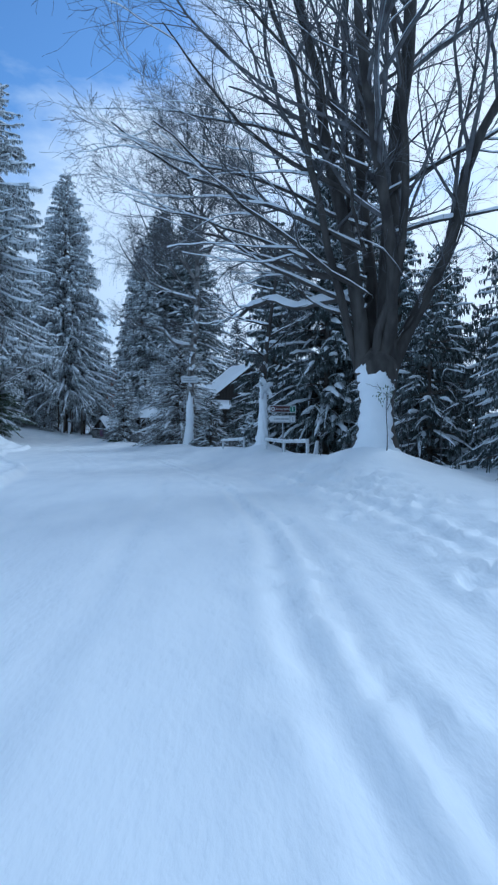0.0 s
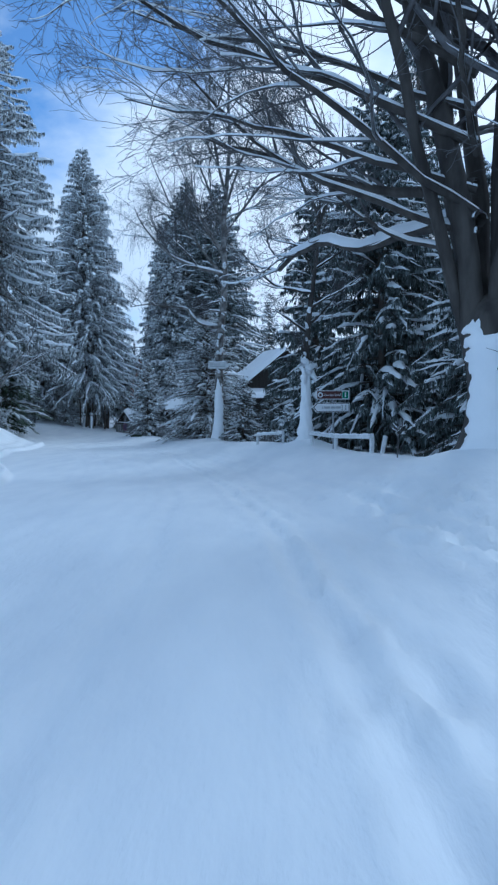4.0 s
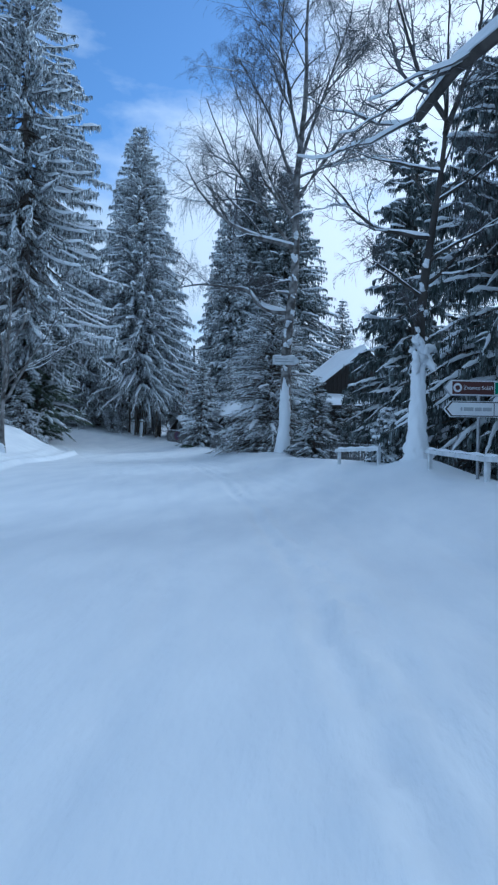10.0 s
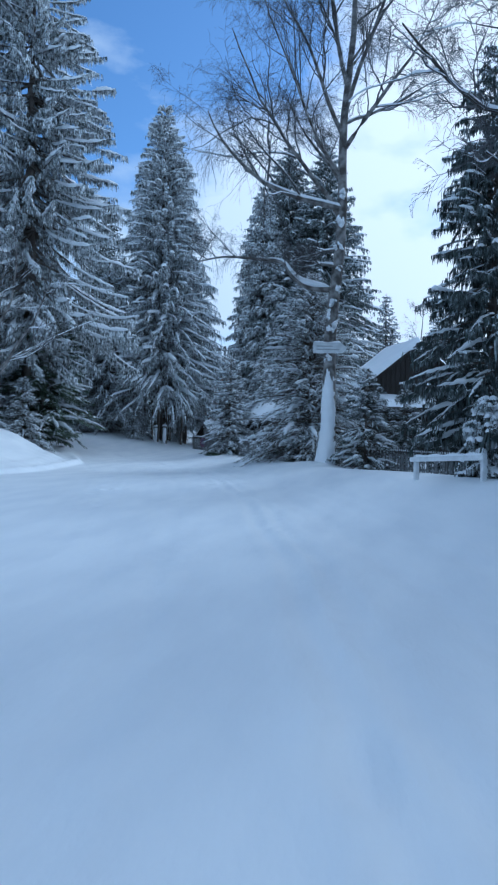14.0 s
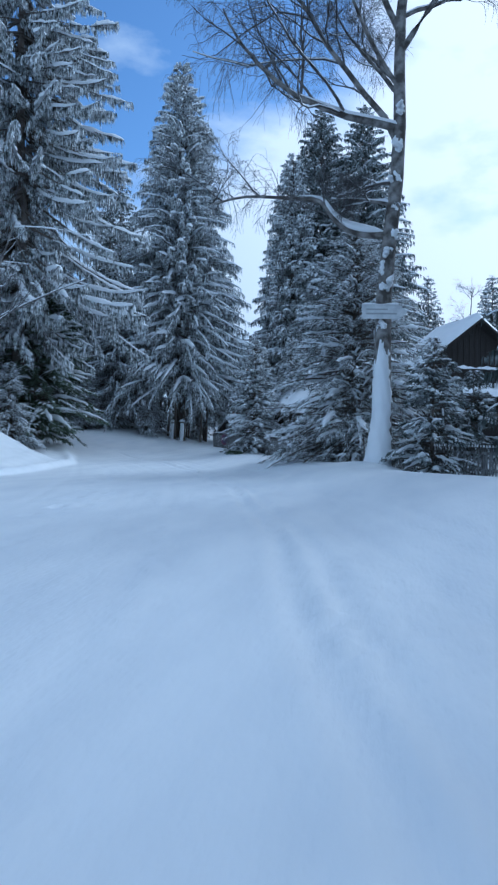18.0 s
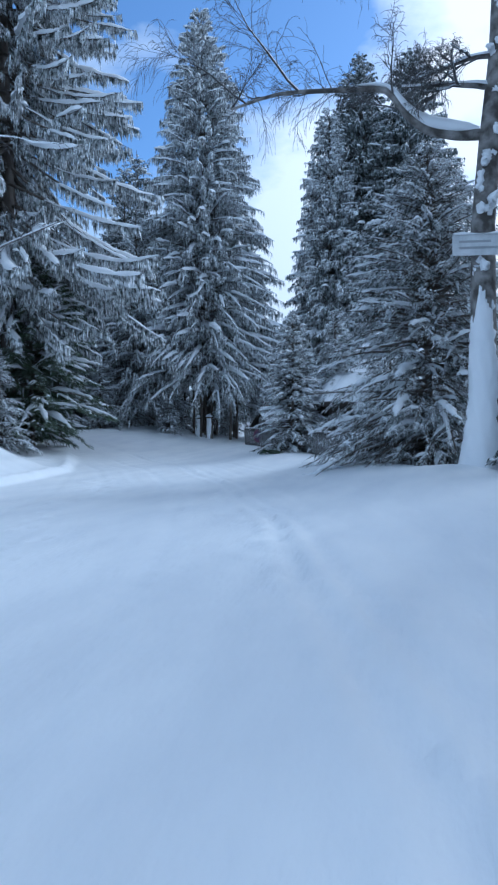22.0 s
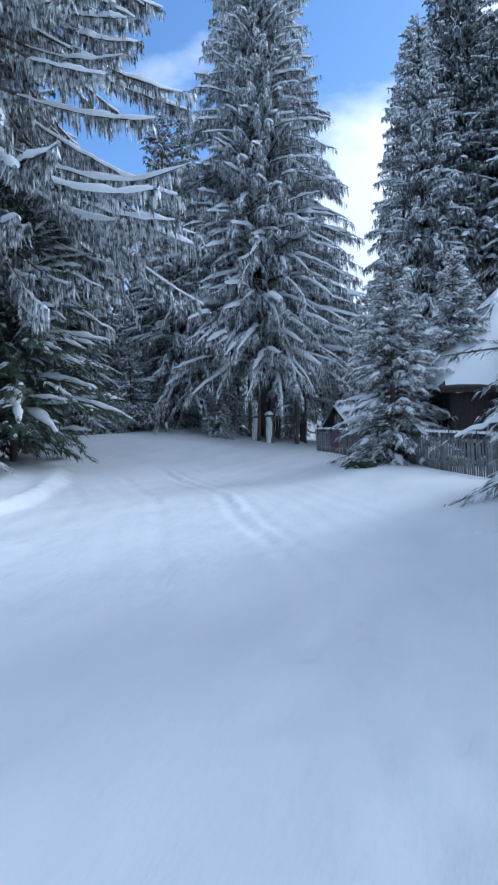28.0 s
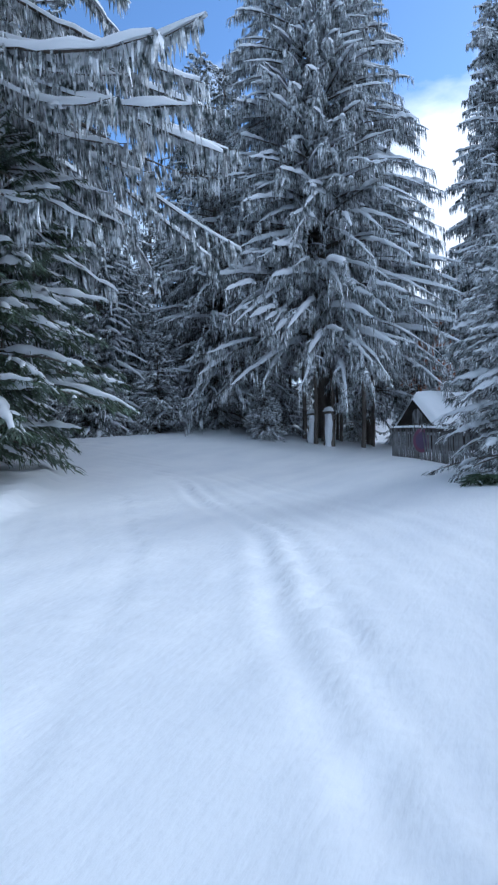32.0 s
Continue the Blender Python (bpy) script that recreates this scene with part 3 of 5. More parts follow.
        side_snow *= np.clip(1.5 - 1.6 * np.abs(fall[..., 2]) / (np.linalg.norm(fall, axis=2) + 1e-9), 0.15, 1.0)
        sl[..., 2] += 0.7 * side_snow
        white.drape(sl, 1.15 * side_snow, side_snow)
        m3 = int(n * 1.6 * snow)
        pd = rng.choice(len(li), m3)
        c3 = on_side(rng.uniform(0.2, 1.05, m3), pd) + rng.normal(0, 0.03, (m3, 3))
        r3 = (0.025 + 0.10 * rng.uniform(0, 1, m3) ** 2.2) * (0.55 + 0.45 * height / 20)
        white.domes(c3, r3, r3 * rng.uniform(0.5, 1.0, m3), rng)
        tagged(white.part("snow_load", SNOW, ob, "white snow lying along the branches"), kind="stuff")
    return ob


# the great spruces along the road
spruce((-20.8, 51.3), 34, 9.4, 11, "tall old spruce with drooping snow-laden branches beside the road", twigs=330, density=16, bare=6.2, droop=1.32, hang=1.25, arch=0.0, snow=1.3, split=True, power=0.50, low=0.60, wide=1.45, spread=0.13, curtain=0.62, needles=NEEDLES_FROST_LIT)
# Stands in for the tall spruce's own green lower boughs; added as a second tree.
spruce((-20.2, 52.2), 9.6, 4.4, 28, "dense green lower boughs of the tall spruce with snowy tips, built as an added tree", twigs=300, density=38, bare=0.7, droop=0.9, snow=0.95, needles=NEEDLES_GREEN, wide=1.1, power=0.5, low=0.5, hang=1.0, fan=0.85)
spruce((-17.5, 70.0), 31.0, 7.8, 12, "tall dense spruce bent under snow at the road bend", twigs=210, density=28, bare=4.1, droop=1.12, hang=1.35, snow=1.3, split=True, stems=13, power=0.66, wide=1.1, spread=0.24, curtain=0.4, needles=NEEDLES_FROST_LIT)
spruce((-21.8, 68.0), 15.0, 4.6, 25, "younger spruce with drooping snowy boughs beside the tall one", twigs=120, density=22, bare=0.9, droop=1.15, snow=1.1, power=0.66, wide=1.2, needles=NEEDLES_FROST_LIT)
spruce((-15.5, 70.6), 15.0, 2.9, 26, "slim snowy spruce pressed against the tall one", twigs=120, density=22, bare=1.8, droop=1.15, snow=1.1, power=0.62, wide=1.2, needles=NEEDLES_FROST_LIT)
spruce((-8.8, 74.0), 25.0, 4.9, 13, "dark spruce with snow on its branches behind the fence", twigs=150, density=32, power=0.60, wide=1.7, droop=1.05, snow=1.15, needles=NEEDLES_FROST_LIT)
spruce((-6.6, 76.5), 30.0, 8.6, 14, "tall dark spruce with snow on its branches behind the chalet", twigs=180, density=30, power=0.70, wide=1.8, droop=1.05, snow=0.8)
spruce((-2.9, 76.0), 29.5, 8.5, 15, "tall dark spruce with frosted branches behind the chalet", twigs=180, density=30, power=0.70, wide=1.8, droop=1.05, snow=0.8)
spruce((-2.6, 45.6), 10.0, 5.0, 16, "broad young spruce with snow patches in front of the fence", twigs=230, density=44, bare=0.3, snow=0.6, droop=0.8, split=True, power=0.70, low=0.1, wide=0.9, hang=0.8, needles=NEEDLES_FROST_LIT, fan=0.85)
spruce((-8.5, 55.6), 6.8, 2.5, 17, "small spruce with snowy boughs before the picket fence", twigs=230, wide=0.85, hang=0.85, density=38, bare=0.25, droop=0.85, snow=0.7, split=True, needles=NEEDLES_FROST_LIT, fan=0.85)
spruce((-4.0, 56.6), 6.2, 2.9, 29, "bushy frosted spruce with snow patches behind the picket fence", twigs=160, density=30, bare=0.3, droop=0.9, snow=0.8, wide=0.75, needles=NEEDLES_FROST_LIT, fan=0.85)
spruce((-6.7, 57.6), 7.0, 2.4, 27, "small frosted spruce with snowy boughs behind the picket fence", twigs=160, density=28, bare=0.3, droop=0.9, snow=0.9, wide=0.75, needles=NEEDLES_FROST_LIT, fan=0.85)
spruce((0.0, 40.6), 4.6, 1.9, 18, "small snow-laden spruce in front of the fence", twigs=100, density=34, bare=0.2, droop=0.85, fan=0.85)
spruce((6.4, 27.5), 17.5, 5.0, 19, "dark spruce with heavy snow on long branches behind the railing", twigs=240, wide=1.4, needles=NEEDLES_DARK, density=22, bare=0.5, snow=1.2, split=True, power=0.6)
spruce((4.9, 39.5), 17.5, 4.3, 22, "dark spruce with drooping snowy branches beside the chalet", twigs=190, wide=1.4, needles=NEEDLES_DARK, density=22, bare=0.4, power=0.6, low=0.5)
spruce((5.3, 47.0), 9.0, 2.7, 30, "dark spruce with snow-laden boughs before the chalet", twigs=150, wide=1.2, needles=NEEDLES_DARK, density=24, bare=0.5, droop=0.75, snow=0.6, power=0.8)
spruce((2.2, 47.2), 4.4, 2.0, 34, "small snow-laden spruce in front of the chalet", twigs=130, density=36, bare=0.2, droop=0.85, snow=0.8, wide=1.0, fan=0.85)
spruce((9.5, 32.0), 23.0, 4.8, 24, "tall dark spruce behind the roadside trees", twigs=120, needles=NEEDLES_DARK, density=20, bare=0.8, snow=0.8, power=0.6, wide=1.2)
spruce((8.6, 21.0), 11.0, 3.8, 20, "dark spruce with snow on long branches behind the road sign", twigs=190, wide=1.3, needles=NEEDLES_DARK, density=24, bare=0.3)
spruce((2.15, 27.6), 1.9, 0.75, 21, "low snow-covered spruce beside the birch trunk", twigs=110, density=44, bare=0.1, droop=0.9, snow=2.4)



def snowy_stump(place, height, seed):
    """A broken trunk whose front is plastered with snow."""
    rng = np.random.default_rng(seed)
    x, y = place
    ob = thing("tree_stump", pose(x, y, gz(x, y) - 0.2), "broken dark trunk plastered with driven snow", "stump", "stumps under the spruce")
    z = np.linspace(0, height, 9)
    axis = np.stack([0.03 * np.sin(3 * z + seed), 0 * z, z], -1)
    rad = 0.20 + 0.10 * np.exp(-z / 0.3)
    rad[-1] = 0.06
    h = Heap()
    h.tubes(axis[None], rad[None], 10)
    h.part("trunk", BARK, ob)
    s = Heap()
    for a in (-1.9, -1.55, -1.2):
        line = axis[:-1] + np.stack([0.16 * math.cos(a) + 0 * z[:-1], 0.16 * math.sin(a) + 0 * z[:-1], 0 * z[:-1]], -1)
        s.tubes(line[None], (0.11 + 0.03 * rng.normal(0, 1, 8)).clip(0.05, 0.2)[None], 8)
    s.domes(np.array([[0.0, -0.02, height - 0.05]]), np.array([0.22]), np.array([0.16]), rng)
    s.part("snow", SNOW, ob, "driven white snow")


snowy_stump((-17.2, 67.6), 1.55, 4)
snowy_stump((-16.4, 67.4), 1.75, 5)

# spruces farther off: one model, many copies
far_spruce = spruce((-24.0, 71.0), 20, 4.6, 31, "snow-dusted spruce of the forest behind", twigs=50, density=20, coarse=True, wide=2.3, droop=1.1, bare=0.8, power=0.6, group="forest spruces")
low_spruce = spruce((11.0, 13.0), 8.5, 3.4, 32, "dark snow-dusted spruce of the thicket beside the road", twigs=90, density=24, coarse=True, wide=1.7, needles=NEEDLES_DARK, droop=1.1, bare=0.2, group="thicket spruces", snow=0.7)


frosted_spruce = spruce((-27.0, 67.5), 7.0, 2.9, 35, "young frosted spruce of the undergrowth inside the bend", twigs=130, density=26, coarse=True, wide=1.3, droop=1.0, bare=0.2, group="undergrowth spruces", snow=0.9, needles=NEEDLES_FROST_LIT, fan=0.5)


def plant(model, spots, seed, base):
    rng = np.random.default_rng(seed)
    for x, y, h in spots:
        ob = copy_thing(model, pose(x, y, gz(x, y) - 0.15, 0, 0, rng.uniform(0, 360)))
        ob.scale = (h / base * rng.uniform(0.9, 1.15),) * 2 + (h / base,)


plant(far_spruce, [(-28, 57, 24), (-31, 66, 26), (-36, 75, 24), (-27, 80, 25), (-22, 84, 22), (-34, 50, 26), (-29, 43, 25), (-40, 62, 27), (-38, 88, 22), (-30, 95, 22), (-46, 74, 26), (-26, 64.5, 15),
                   (-20, 96, 20), (-11, 100, 18), (-6, 96, 17), (4, 92, 17), (10, 88, 16), (-45, 50, 26), (-36, 38, 26), (-52, 60, 27), (16, 70, 16), (13, 62, 14), (20, 60, 15), (-16, 112, 18), (-3, 108, 17), (12, 105, 17), (24, 80, 16), (-24, 34, 24), (-27, 26, 24)], 41, 20)
plant(low_spruce, [(8.6, 17.0, 8), (9.5, 9.5, 7), (12.5, 17.5, 10), (14.0, 9.0, 8), (8.0, 5.0, 6), (11.5, 4.0, 7.5), (15.5, 14.0, 10), (11.5, 23.5, 11), (13.5, 30.0, 12), (9.0, 0.5, 6), (13, -1, 8), (17, 21, 12), (18, 6, 9), (6.5, 36.5, 6), (10, 40, 9)], 42, 8.5)
plant(frosted_spruce, [(-31, 66.5, 9), (-24, 67.0, 5), (-21.8, 67.8, 3.2), (-19.0, 66.6, 3.0), (-23.4, 65.2, 4.6), (-25.6, 63.4, 5.6), (-25.0, 69.5, 8.5), (-29, 62.5, 7), (-22.6, 70.8, 9), (-28.6, 70.5, 10), (-23.6, 56.5, 5.0), (-25.5, 53.0, 6.0), (-24.6, 49.0, 6.5), (-19.8, 48.8, 4.2), (-21.8, 47.0, 5.4), (-22.8, 51.8, 5.0), (-19.4, 69.0, 4.5), (-16.4, 71.5, 4.0), (-13.6, 72.5, 5.0), (-34, 68, 8)], 43, 7.0)


# ---------------------------------------------------------------- bare trees


def grow(rng, lines, start, way, length, radius, level, top, spread, rise, hang, k=8, children=6, wobble=0.16):
    """Adds a limb and its side limbs to lines[level]."""
    p, d = [np.array(start, float)], np.array(way, float)
    d /= np.linalg.norm(d)
    step = length / (k - 1)
    for i in range(k - 1):
        d = d + rng.normal(0, wobble, 3) + np.array([0, 0, rise if level < top else -hang])
        d /= np.linalg.norm(d)
        p.append(p[-1] + d * step)
    p = np.array(p)
    r = radius * (1 - 0.80 * np.linspace(0, 1, k) ** 1.1)
    lines.setdefault(level, []).append((p, r))
    if level >= top:
        return
    for c in range(children):
        t = rng.uniform(0.22, 0.98)
        i = min(int(t * (k - 1)), k - 2)
        f = t * (k - 1) - i
        at, axis = p[i] * (1 - f) + p[i + 1] * f, p[i + 1] - p[i]
        axis /= np.linalg.norm(axis)
        off = np.cross(axis, rng.normal(0, 1, 3))
        off /= np.linalg.norm(off) + 1e-9
        a = rng.uniform(0.6, 1.3) * spread
        grow(rng, lines, at, axis * math.cos(a) + off * math.sin(a), length * rng.uniform(0.32, 0.62) * (1.15 - 0.45 * t), max(r[i] * rng.uniform(0.38, 0.6), 0.004), level + 1, top, spread, rise, hang, max(k - 1, 5), max(children - (1 if level else 0), 3), wobble * 1.15)


def finish_tree(ob, lines, trunk_level, bark, snow_levels, rng, trunk_name="trunk", snow_share=0.85, twig_sides=3):
    white = Heap()
    for level, some in sorted(lines.items()):
        heap = Heap()
        by = {}
        for p, r in some:
            by.setdefault(len(p), []).append((p, r))
        for group in by.values():
            P, R = np.array([g[0] for g in group]), np.array([g[1] for g in group])
            heap.tubes(P, np.maximum(R, 0.0045), 10 if level == 0 else (6 if level == 1 else twig_sides))
            if level in snow_levels:
                slope = np.abs(np.gradient(P, axis=1)[..., 2]) / (np.linalg.norm(np.gradient(P, axis=1), axis=2) + 1e-9)
                lying = np.clip(1.25 - 1.35 * slope, 0, 1) * rng.uniform(0.5, 1.25, R.shape) * (rng.uniform(0, 1, (len(P), 1)) < snow_share)
                if lying.max() > 0.02:
                    Q = P.copy()
                    Q[..., 2] += R * 0.55
                    white.ridges(Q, R * 1.2 * np.minimum(lying * 2, 1) + 0.001, (0.025 + 1.15 * R) * lying + 0.001)
        if level == 1:
            for p, r in some:
                one = Heap()
                one.tubes(p[None], np.maximum(r, 0.0045)[None], 6)
                one.part("limb", bark, ob)
        elif level == 0:
            heap.part(trunk_name, bark, ob)
        else:
            tagged(heap.part("branchwork" if level == 2 else "twigwork", TWIG, ob), kind="stuff")
    tagged(white.part("snow_load", SNOW, ob, "snow lying along the limbs"), kind="stuff")


def plaster(ob, axis_points, radii, height, facing, seed, thick=0.06, half=1.9, ragged=0.5):
    """Driven snow stuck to one side of a trunk, with a ragged edge."""
    rng = np.random.default_rng(seed)
    rows, cols = 46, 28
    zs = np.linspace(-0.1, height, rows)
    a = np.linspace(-half, half, cols)
    cx, cy = np.interp(zs, axis_points[:, 2], axis_points[:, 0]), np.interp(zs, axis_points[:, 2], axis_points[:, 1])
    rr = np.interp(zs, axis_points[:, 2], radii)
    top = height * (0.90 + 0.06 * np.sin(2.3 * a + seed) + 0.05 * np.sin(5.1 * a + 2 * seed) + 0.014 * rng.normal(0, 1, cols))
    edge = half * (0.84 + 0.05 * np.sin(zs * 2.3 + seed) + np.convolve(rng.normal(0, 0.16, rows + 2), [0.3, 0.4, 0.3], "valid"))
    edge = edge * (1 - ragged * smooth(height * 0.55, height, zs)) * (1 + 0.12 * rng.normal(0, 1, rows) * smooth(height * 0.4, height, zs))
    inside = smooth(0, 0.35, edge[:, None] - np.abs(a)[None]) * smooth(0, 0.12, top[None] - zs[:, None])
    lump = 1 + 0.22 * np.sin(zs[:, None] * 9 + 3 * a[None] + seed) * np.sin(zs[:, None] * 4 - 5 * a[None]) + 1.6 * np.exp(-zs[:, None] / 0.45) + 0.10 * rng.normal(0, 1, (rows, cols))
    r = rr[:, None] * 0.97 + thick * inside * lump - 0.03 * (inside < 0.05)
    ang = a[None] + facing
    v = np.stack([cx[:, None] + r * np.cos(ang), cy[:, None] + r * np.sin(ang), zs[:, None] + 0 * r], -1)
    i = np.arange(rows * cols).reshape(rows, cols)
    h = Heap()
    h.add(v, [np.stack([i[:-1, :-1], i[:-1, 1:], i[1:, 1:], i[1:, :-1]], -1).reshape(-1, 4)])
    h.part("trunk_snow", SNOW, ob, "driven white snow plastered on the trunk")


def great_ash():
    rng = np.random.default_rng(7)
    x, y = 4.45, 9.2
    ob = thing("bare_ash_tree", pose(x, y, gz(x, y) - 0.25), "huge old bare tree with upright stems and snow-plastered trunk", "tree")
    lines = {}
    zt = np.array([0, 0.33, 0.65, 0.98, 1.3, 1.63, 1.95, 2.25, 2.5, 2.75, 2.95])
    pts = np.stack([0.03 * np.sin(zt), 0 * zt, zt], -1)
    rad = np.array([0.78, 0.62, 0.52, 0.47, 0.46, 0.48, 0.54, 0.58, 0.56, 0.40, 0.13])
    lines[0] = [(pts, rad)]
    stems = [(-0.34, 0.0, -0.05, 0.04, 17, 0.23), (0.26, 0.0, 0.05, 0.03, 18, 0.32), (0.02, 0.25, -0.04, 0.14, 16, 0.20), (-0.08, -0.15, -0.02, -0.16, 14, 0.14), (0.42, 0.15, 0.24, 0.05, 14, 0.20), (-0.40, 0.15, -0.10, 0.12, 14, 0.13), (0.12, -0.1, 0.16, -0.08, 17, 0.18), (-0.2, 0.2, -0.08, 0.1, 16, 0.14)]
    for sx, sy, dx, dy, L, r in stems:
        grow(rng, lines, (sx, sy, 2.2), (dx, dy, 1.0), L, r, 1, 4, 0.66, 0.03, -0.03, 13, 9, 0.10)
    # long limbs that reach out over the road
    for z0, dx, dy, dz, L, r in ((4.9, -0.52, 0.85, 0.16, 6.5, 0.12), (4.0, -1.0, 0.30, 0.55, 7.5, 0.09), (4.8, -0.9, 0.42, 0.50, 7.5, 0.08), (4.4, -1.0, -0.15, 0.60, 7.0, 0.08), (5.6, -1.0, 0.15, 0.50, 7.5, 0.09), (6.2, -0.9, 0.45, 0.55, 7.0, 0.08), (2.9, 0.8, -0.2, 0.75, 5, 0.06), (6.8, -1.0, -0.05, 0.6, 7.0, 0.08), (7.2, 0.9, 0.2, 0.5, 7, 0.08), (5.4, -0.5, -0.8, 0.55, 5, 0.06), (6.0, 0.9, -0.3, 0.5, 6, 0.07), (7.8, -1.0, 0.25, 0.6, 7.0, 0.08), (3.6, -0.8, 0.6, 0.6, 6.0, 0.07), (8.6, -0.9, -0.3, 0.65, 6.0, 0.07)):
        grow(rng, lines, (-0.25 if dx < 0 else 0.3, 0.05, z0), (dx, dy, dz), L, r, 1, 4, 0.62, 0.006, -0.02, 13, 8, 0.10)
    # the low level limb that reaches forward over the road's edge under a thick roll of snow
    own = np.random.default_rng(17)
    reach = np.linspace(0, 1, 16)
    bow = np.stack([-0.2 - 3.3 * reach + 0.16 * np.sin(7 * reach), 6.2 * reach, 4.25 + 1.10 * reach - 0.25 * reach**3 + 0.13 * np.sin(11 * reach) + 0.06 * np.sin(23 * reach)], -1)
    lines[1].append((bow, np.linspace(0.13, 0.06, 16)))
    for i, dx, dy, dz, L in ((15, -0.6, 0.9, 0.35, 2.0), (14, -0.7, 0.3, 0.8, 1.8), (9, -0.7, 0.8, 0.55, 2.4), (11, -0.5, 0.9, 0.25, 2.0), (13, -0.9, 0.5, -0.1, 1.6), (15, -0.9, 0.9, -0.1, 1.8), (6, -0.5, 0.3, 0.9, 2.2), (12, 0.1, 0.5, 0.9, 2.0)):
        grow(own, lines, bow[i], (dx, dy, dz), L, 0.034, 2, 4, 0.8, 0.01, 0.0, 9, 7, 0.22)
    roll = Heap()
    crest = bow[2:15] + np.array([0, 0, 0.10])
    roll.drape(crest[None], (np.linspace(0.15, 0.07, 13) * own.uniform(0.8, 1.15, 13))[None], (np.linspace(0.15, 0.08, 13) * own.uniform(0.75, 1.2, 13))[None])
    roll.part("snow_roll", SNOW, ob, "thick roll of snow on the level limb")
    finish_tree(ob, lines, 0, DARK_BARK, (1, 2), rng, snow_share=0.75)
    plaster(ob, pts, rad, 2.5, radians(-110), 3, 0.06, 1.5, 0.05)


def birch(place, height, seed, fork, label, radius, lean_x, limbs, white_to, hang=0.16, top_level=4, kids=9, taper=0.85, plaster_thick=0.05, crook=(), clumps=(), facing=-95, half=1.7, bark=None):
    rng = np.random.default_rng(seed)
    x, y = place
    ob = thing("birch_tree", pose(x, y, gz(x, y) - 0.15), label, "tree", "roadside birches")
    lines = {}
    zt = np.linspace(0, height, 16)
    pts = np.stack([lean_x * zt + 0.10 * np.sin(zt * 0.7 + seed), 0.08 * np.sin(zt * 0.5), zt], -1)
    rad = radius * (1 - zt / height) ** taper + 0.008 + 0.10 * np.exp(-zt / 0.35)
    lines[0] = [(pts, rad)]
    for z0, dx, dy, dz, L, r in limbs:
        at = [np.interp(z0, zt, pts[:, i]) for i in range(3)]
        grow(rng, lines, at, (dx, dy, dz), L, r, 1, top_level, 0.7, 0.045, hang, 10, kids, 0.13)
    for _ in range(fork):
        z0 = rng.uniform(0.42, 0.92) * height
        a = rng.uniform(0, 6.283)
        at = [np.interp(z0, zt, pts[:, i]) for i in range(3)]
        grow(rng, lines, at, (math.cos(a), math.sin(a), rng.uniform(0.6, 1.3)), rng.uniform(0.22, 0.36) * height * (1.25 - z0 / height), max(0.4 * np.interp(z0, zt, rad), 0.03), 1, top_level, 0.6, 0.03, hang, 9, kids, 0.10)
    if crook:
        # a crooked limb under a thick roll of snow
        bend = np.array([(0.0, 0, 0.0), (0.60, 0.0, 0.03), (1.15, 0.05, 0.16), (1.55, 0.1, 0.50), (1.85, 0.1, 1.0), (2.7, 0.0, 1.12), (4.0, -0.2, 1.32), (5.0, -0.4, 1.2)])
        t = np.linspace(0, 7, 22)
        p = np.stack([np.interp(t, np.arange(8), bend[:, i]) for i in range(3)], -1)
        p[1:-1] = (p[:-2] + 2 * p[1:-1] + p[2:]) / 4
        p *= crook[3]
        way = np.array([crook[1], crook[2], 0.0])
        p = np.array([np.interp(crook[0], zt, pts[:, i]) for i in range(3)]) + p[:, :1] * way + p[:, 1:2] * np.array([-way[1], way[0], 0]) + p[:, 2:] * np.array([0, 0, 1.0])
        lines.setdefault(1, []).append((p, np.linspace(0.13, 0.03, 22)))
        for i in (9, 11, 12, 14, 16, 17, 19, 20, 21):
            grow(rng, lines, p[i], (way[0] + rng.normal(0, 0.6), way[1] + rng.normal(0, 0.6), rng.uniform(-0.2, 0.9)), rng.uniform(1.4, 2.8), 0.03, 2, top_level, 0.7, 0.02, hang, 8, kids, 0.13)
        roll = Heap()
        line = p[1:15].copy()
        fat = np.array([0.05, 0.12, 0.15, 0.16, 0.16, 0.15, 0.13, 0.11, 0.10, 0.09, 0.07, 0.05, 0.035, 0.012])
        line[:, 2] += 0.10 + 0.5 * fat
        roll.tubes(line[None], fat[None], 9)
        roll.part("snow_roll", SNOW, ob, "thick roll of snow on the crooked limb")
    if clumps:
        lump = Heap()
        for z0, a, r0 in clumps:
            rr = np.interp(z0, zt, rad)
            c = np.array([np.interp(z0, zt, pts[:, i]) for i in range(3)]) + np.array([math.cos(radians(a)), math.sin(radians(a)), 0]) * (rr - 0.30 * r0)
            t = np.linspace(-1, 1, 9)
            for _ in range(3):
                way = np.array([rng.normal(0, 0.5), rng.normal(0, 0.5), rng.uniform(0.6, 1.6)]) * r0
                line = c + rng.normal(0, 0.45 * r0, 3) + t[:, None] * way + rng.normal(0, 0.12 * r0, (9, 3))
                lump.tubes(line[None], (0.62 * r0 * np.sqrt(np.maximum(1.02 - t**2, 0)) * rng.uniform(0.6, 1.15, 9))[None], 8)
        tagged(lump.part("snow_clumps", SNOW, ob, "clumps of snow caught on the trunk"), kind="stuff")
    finish_tree(ob, lines, 0, bark or BIRCH, (1, 2), rng, snow_share=0.6)
    plaster(ob, pts, rad, white_to, radians(facing), seed, plaster_thick, half, 0.35)
    return ob


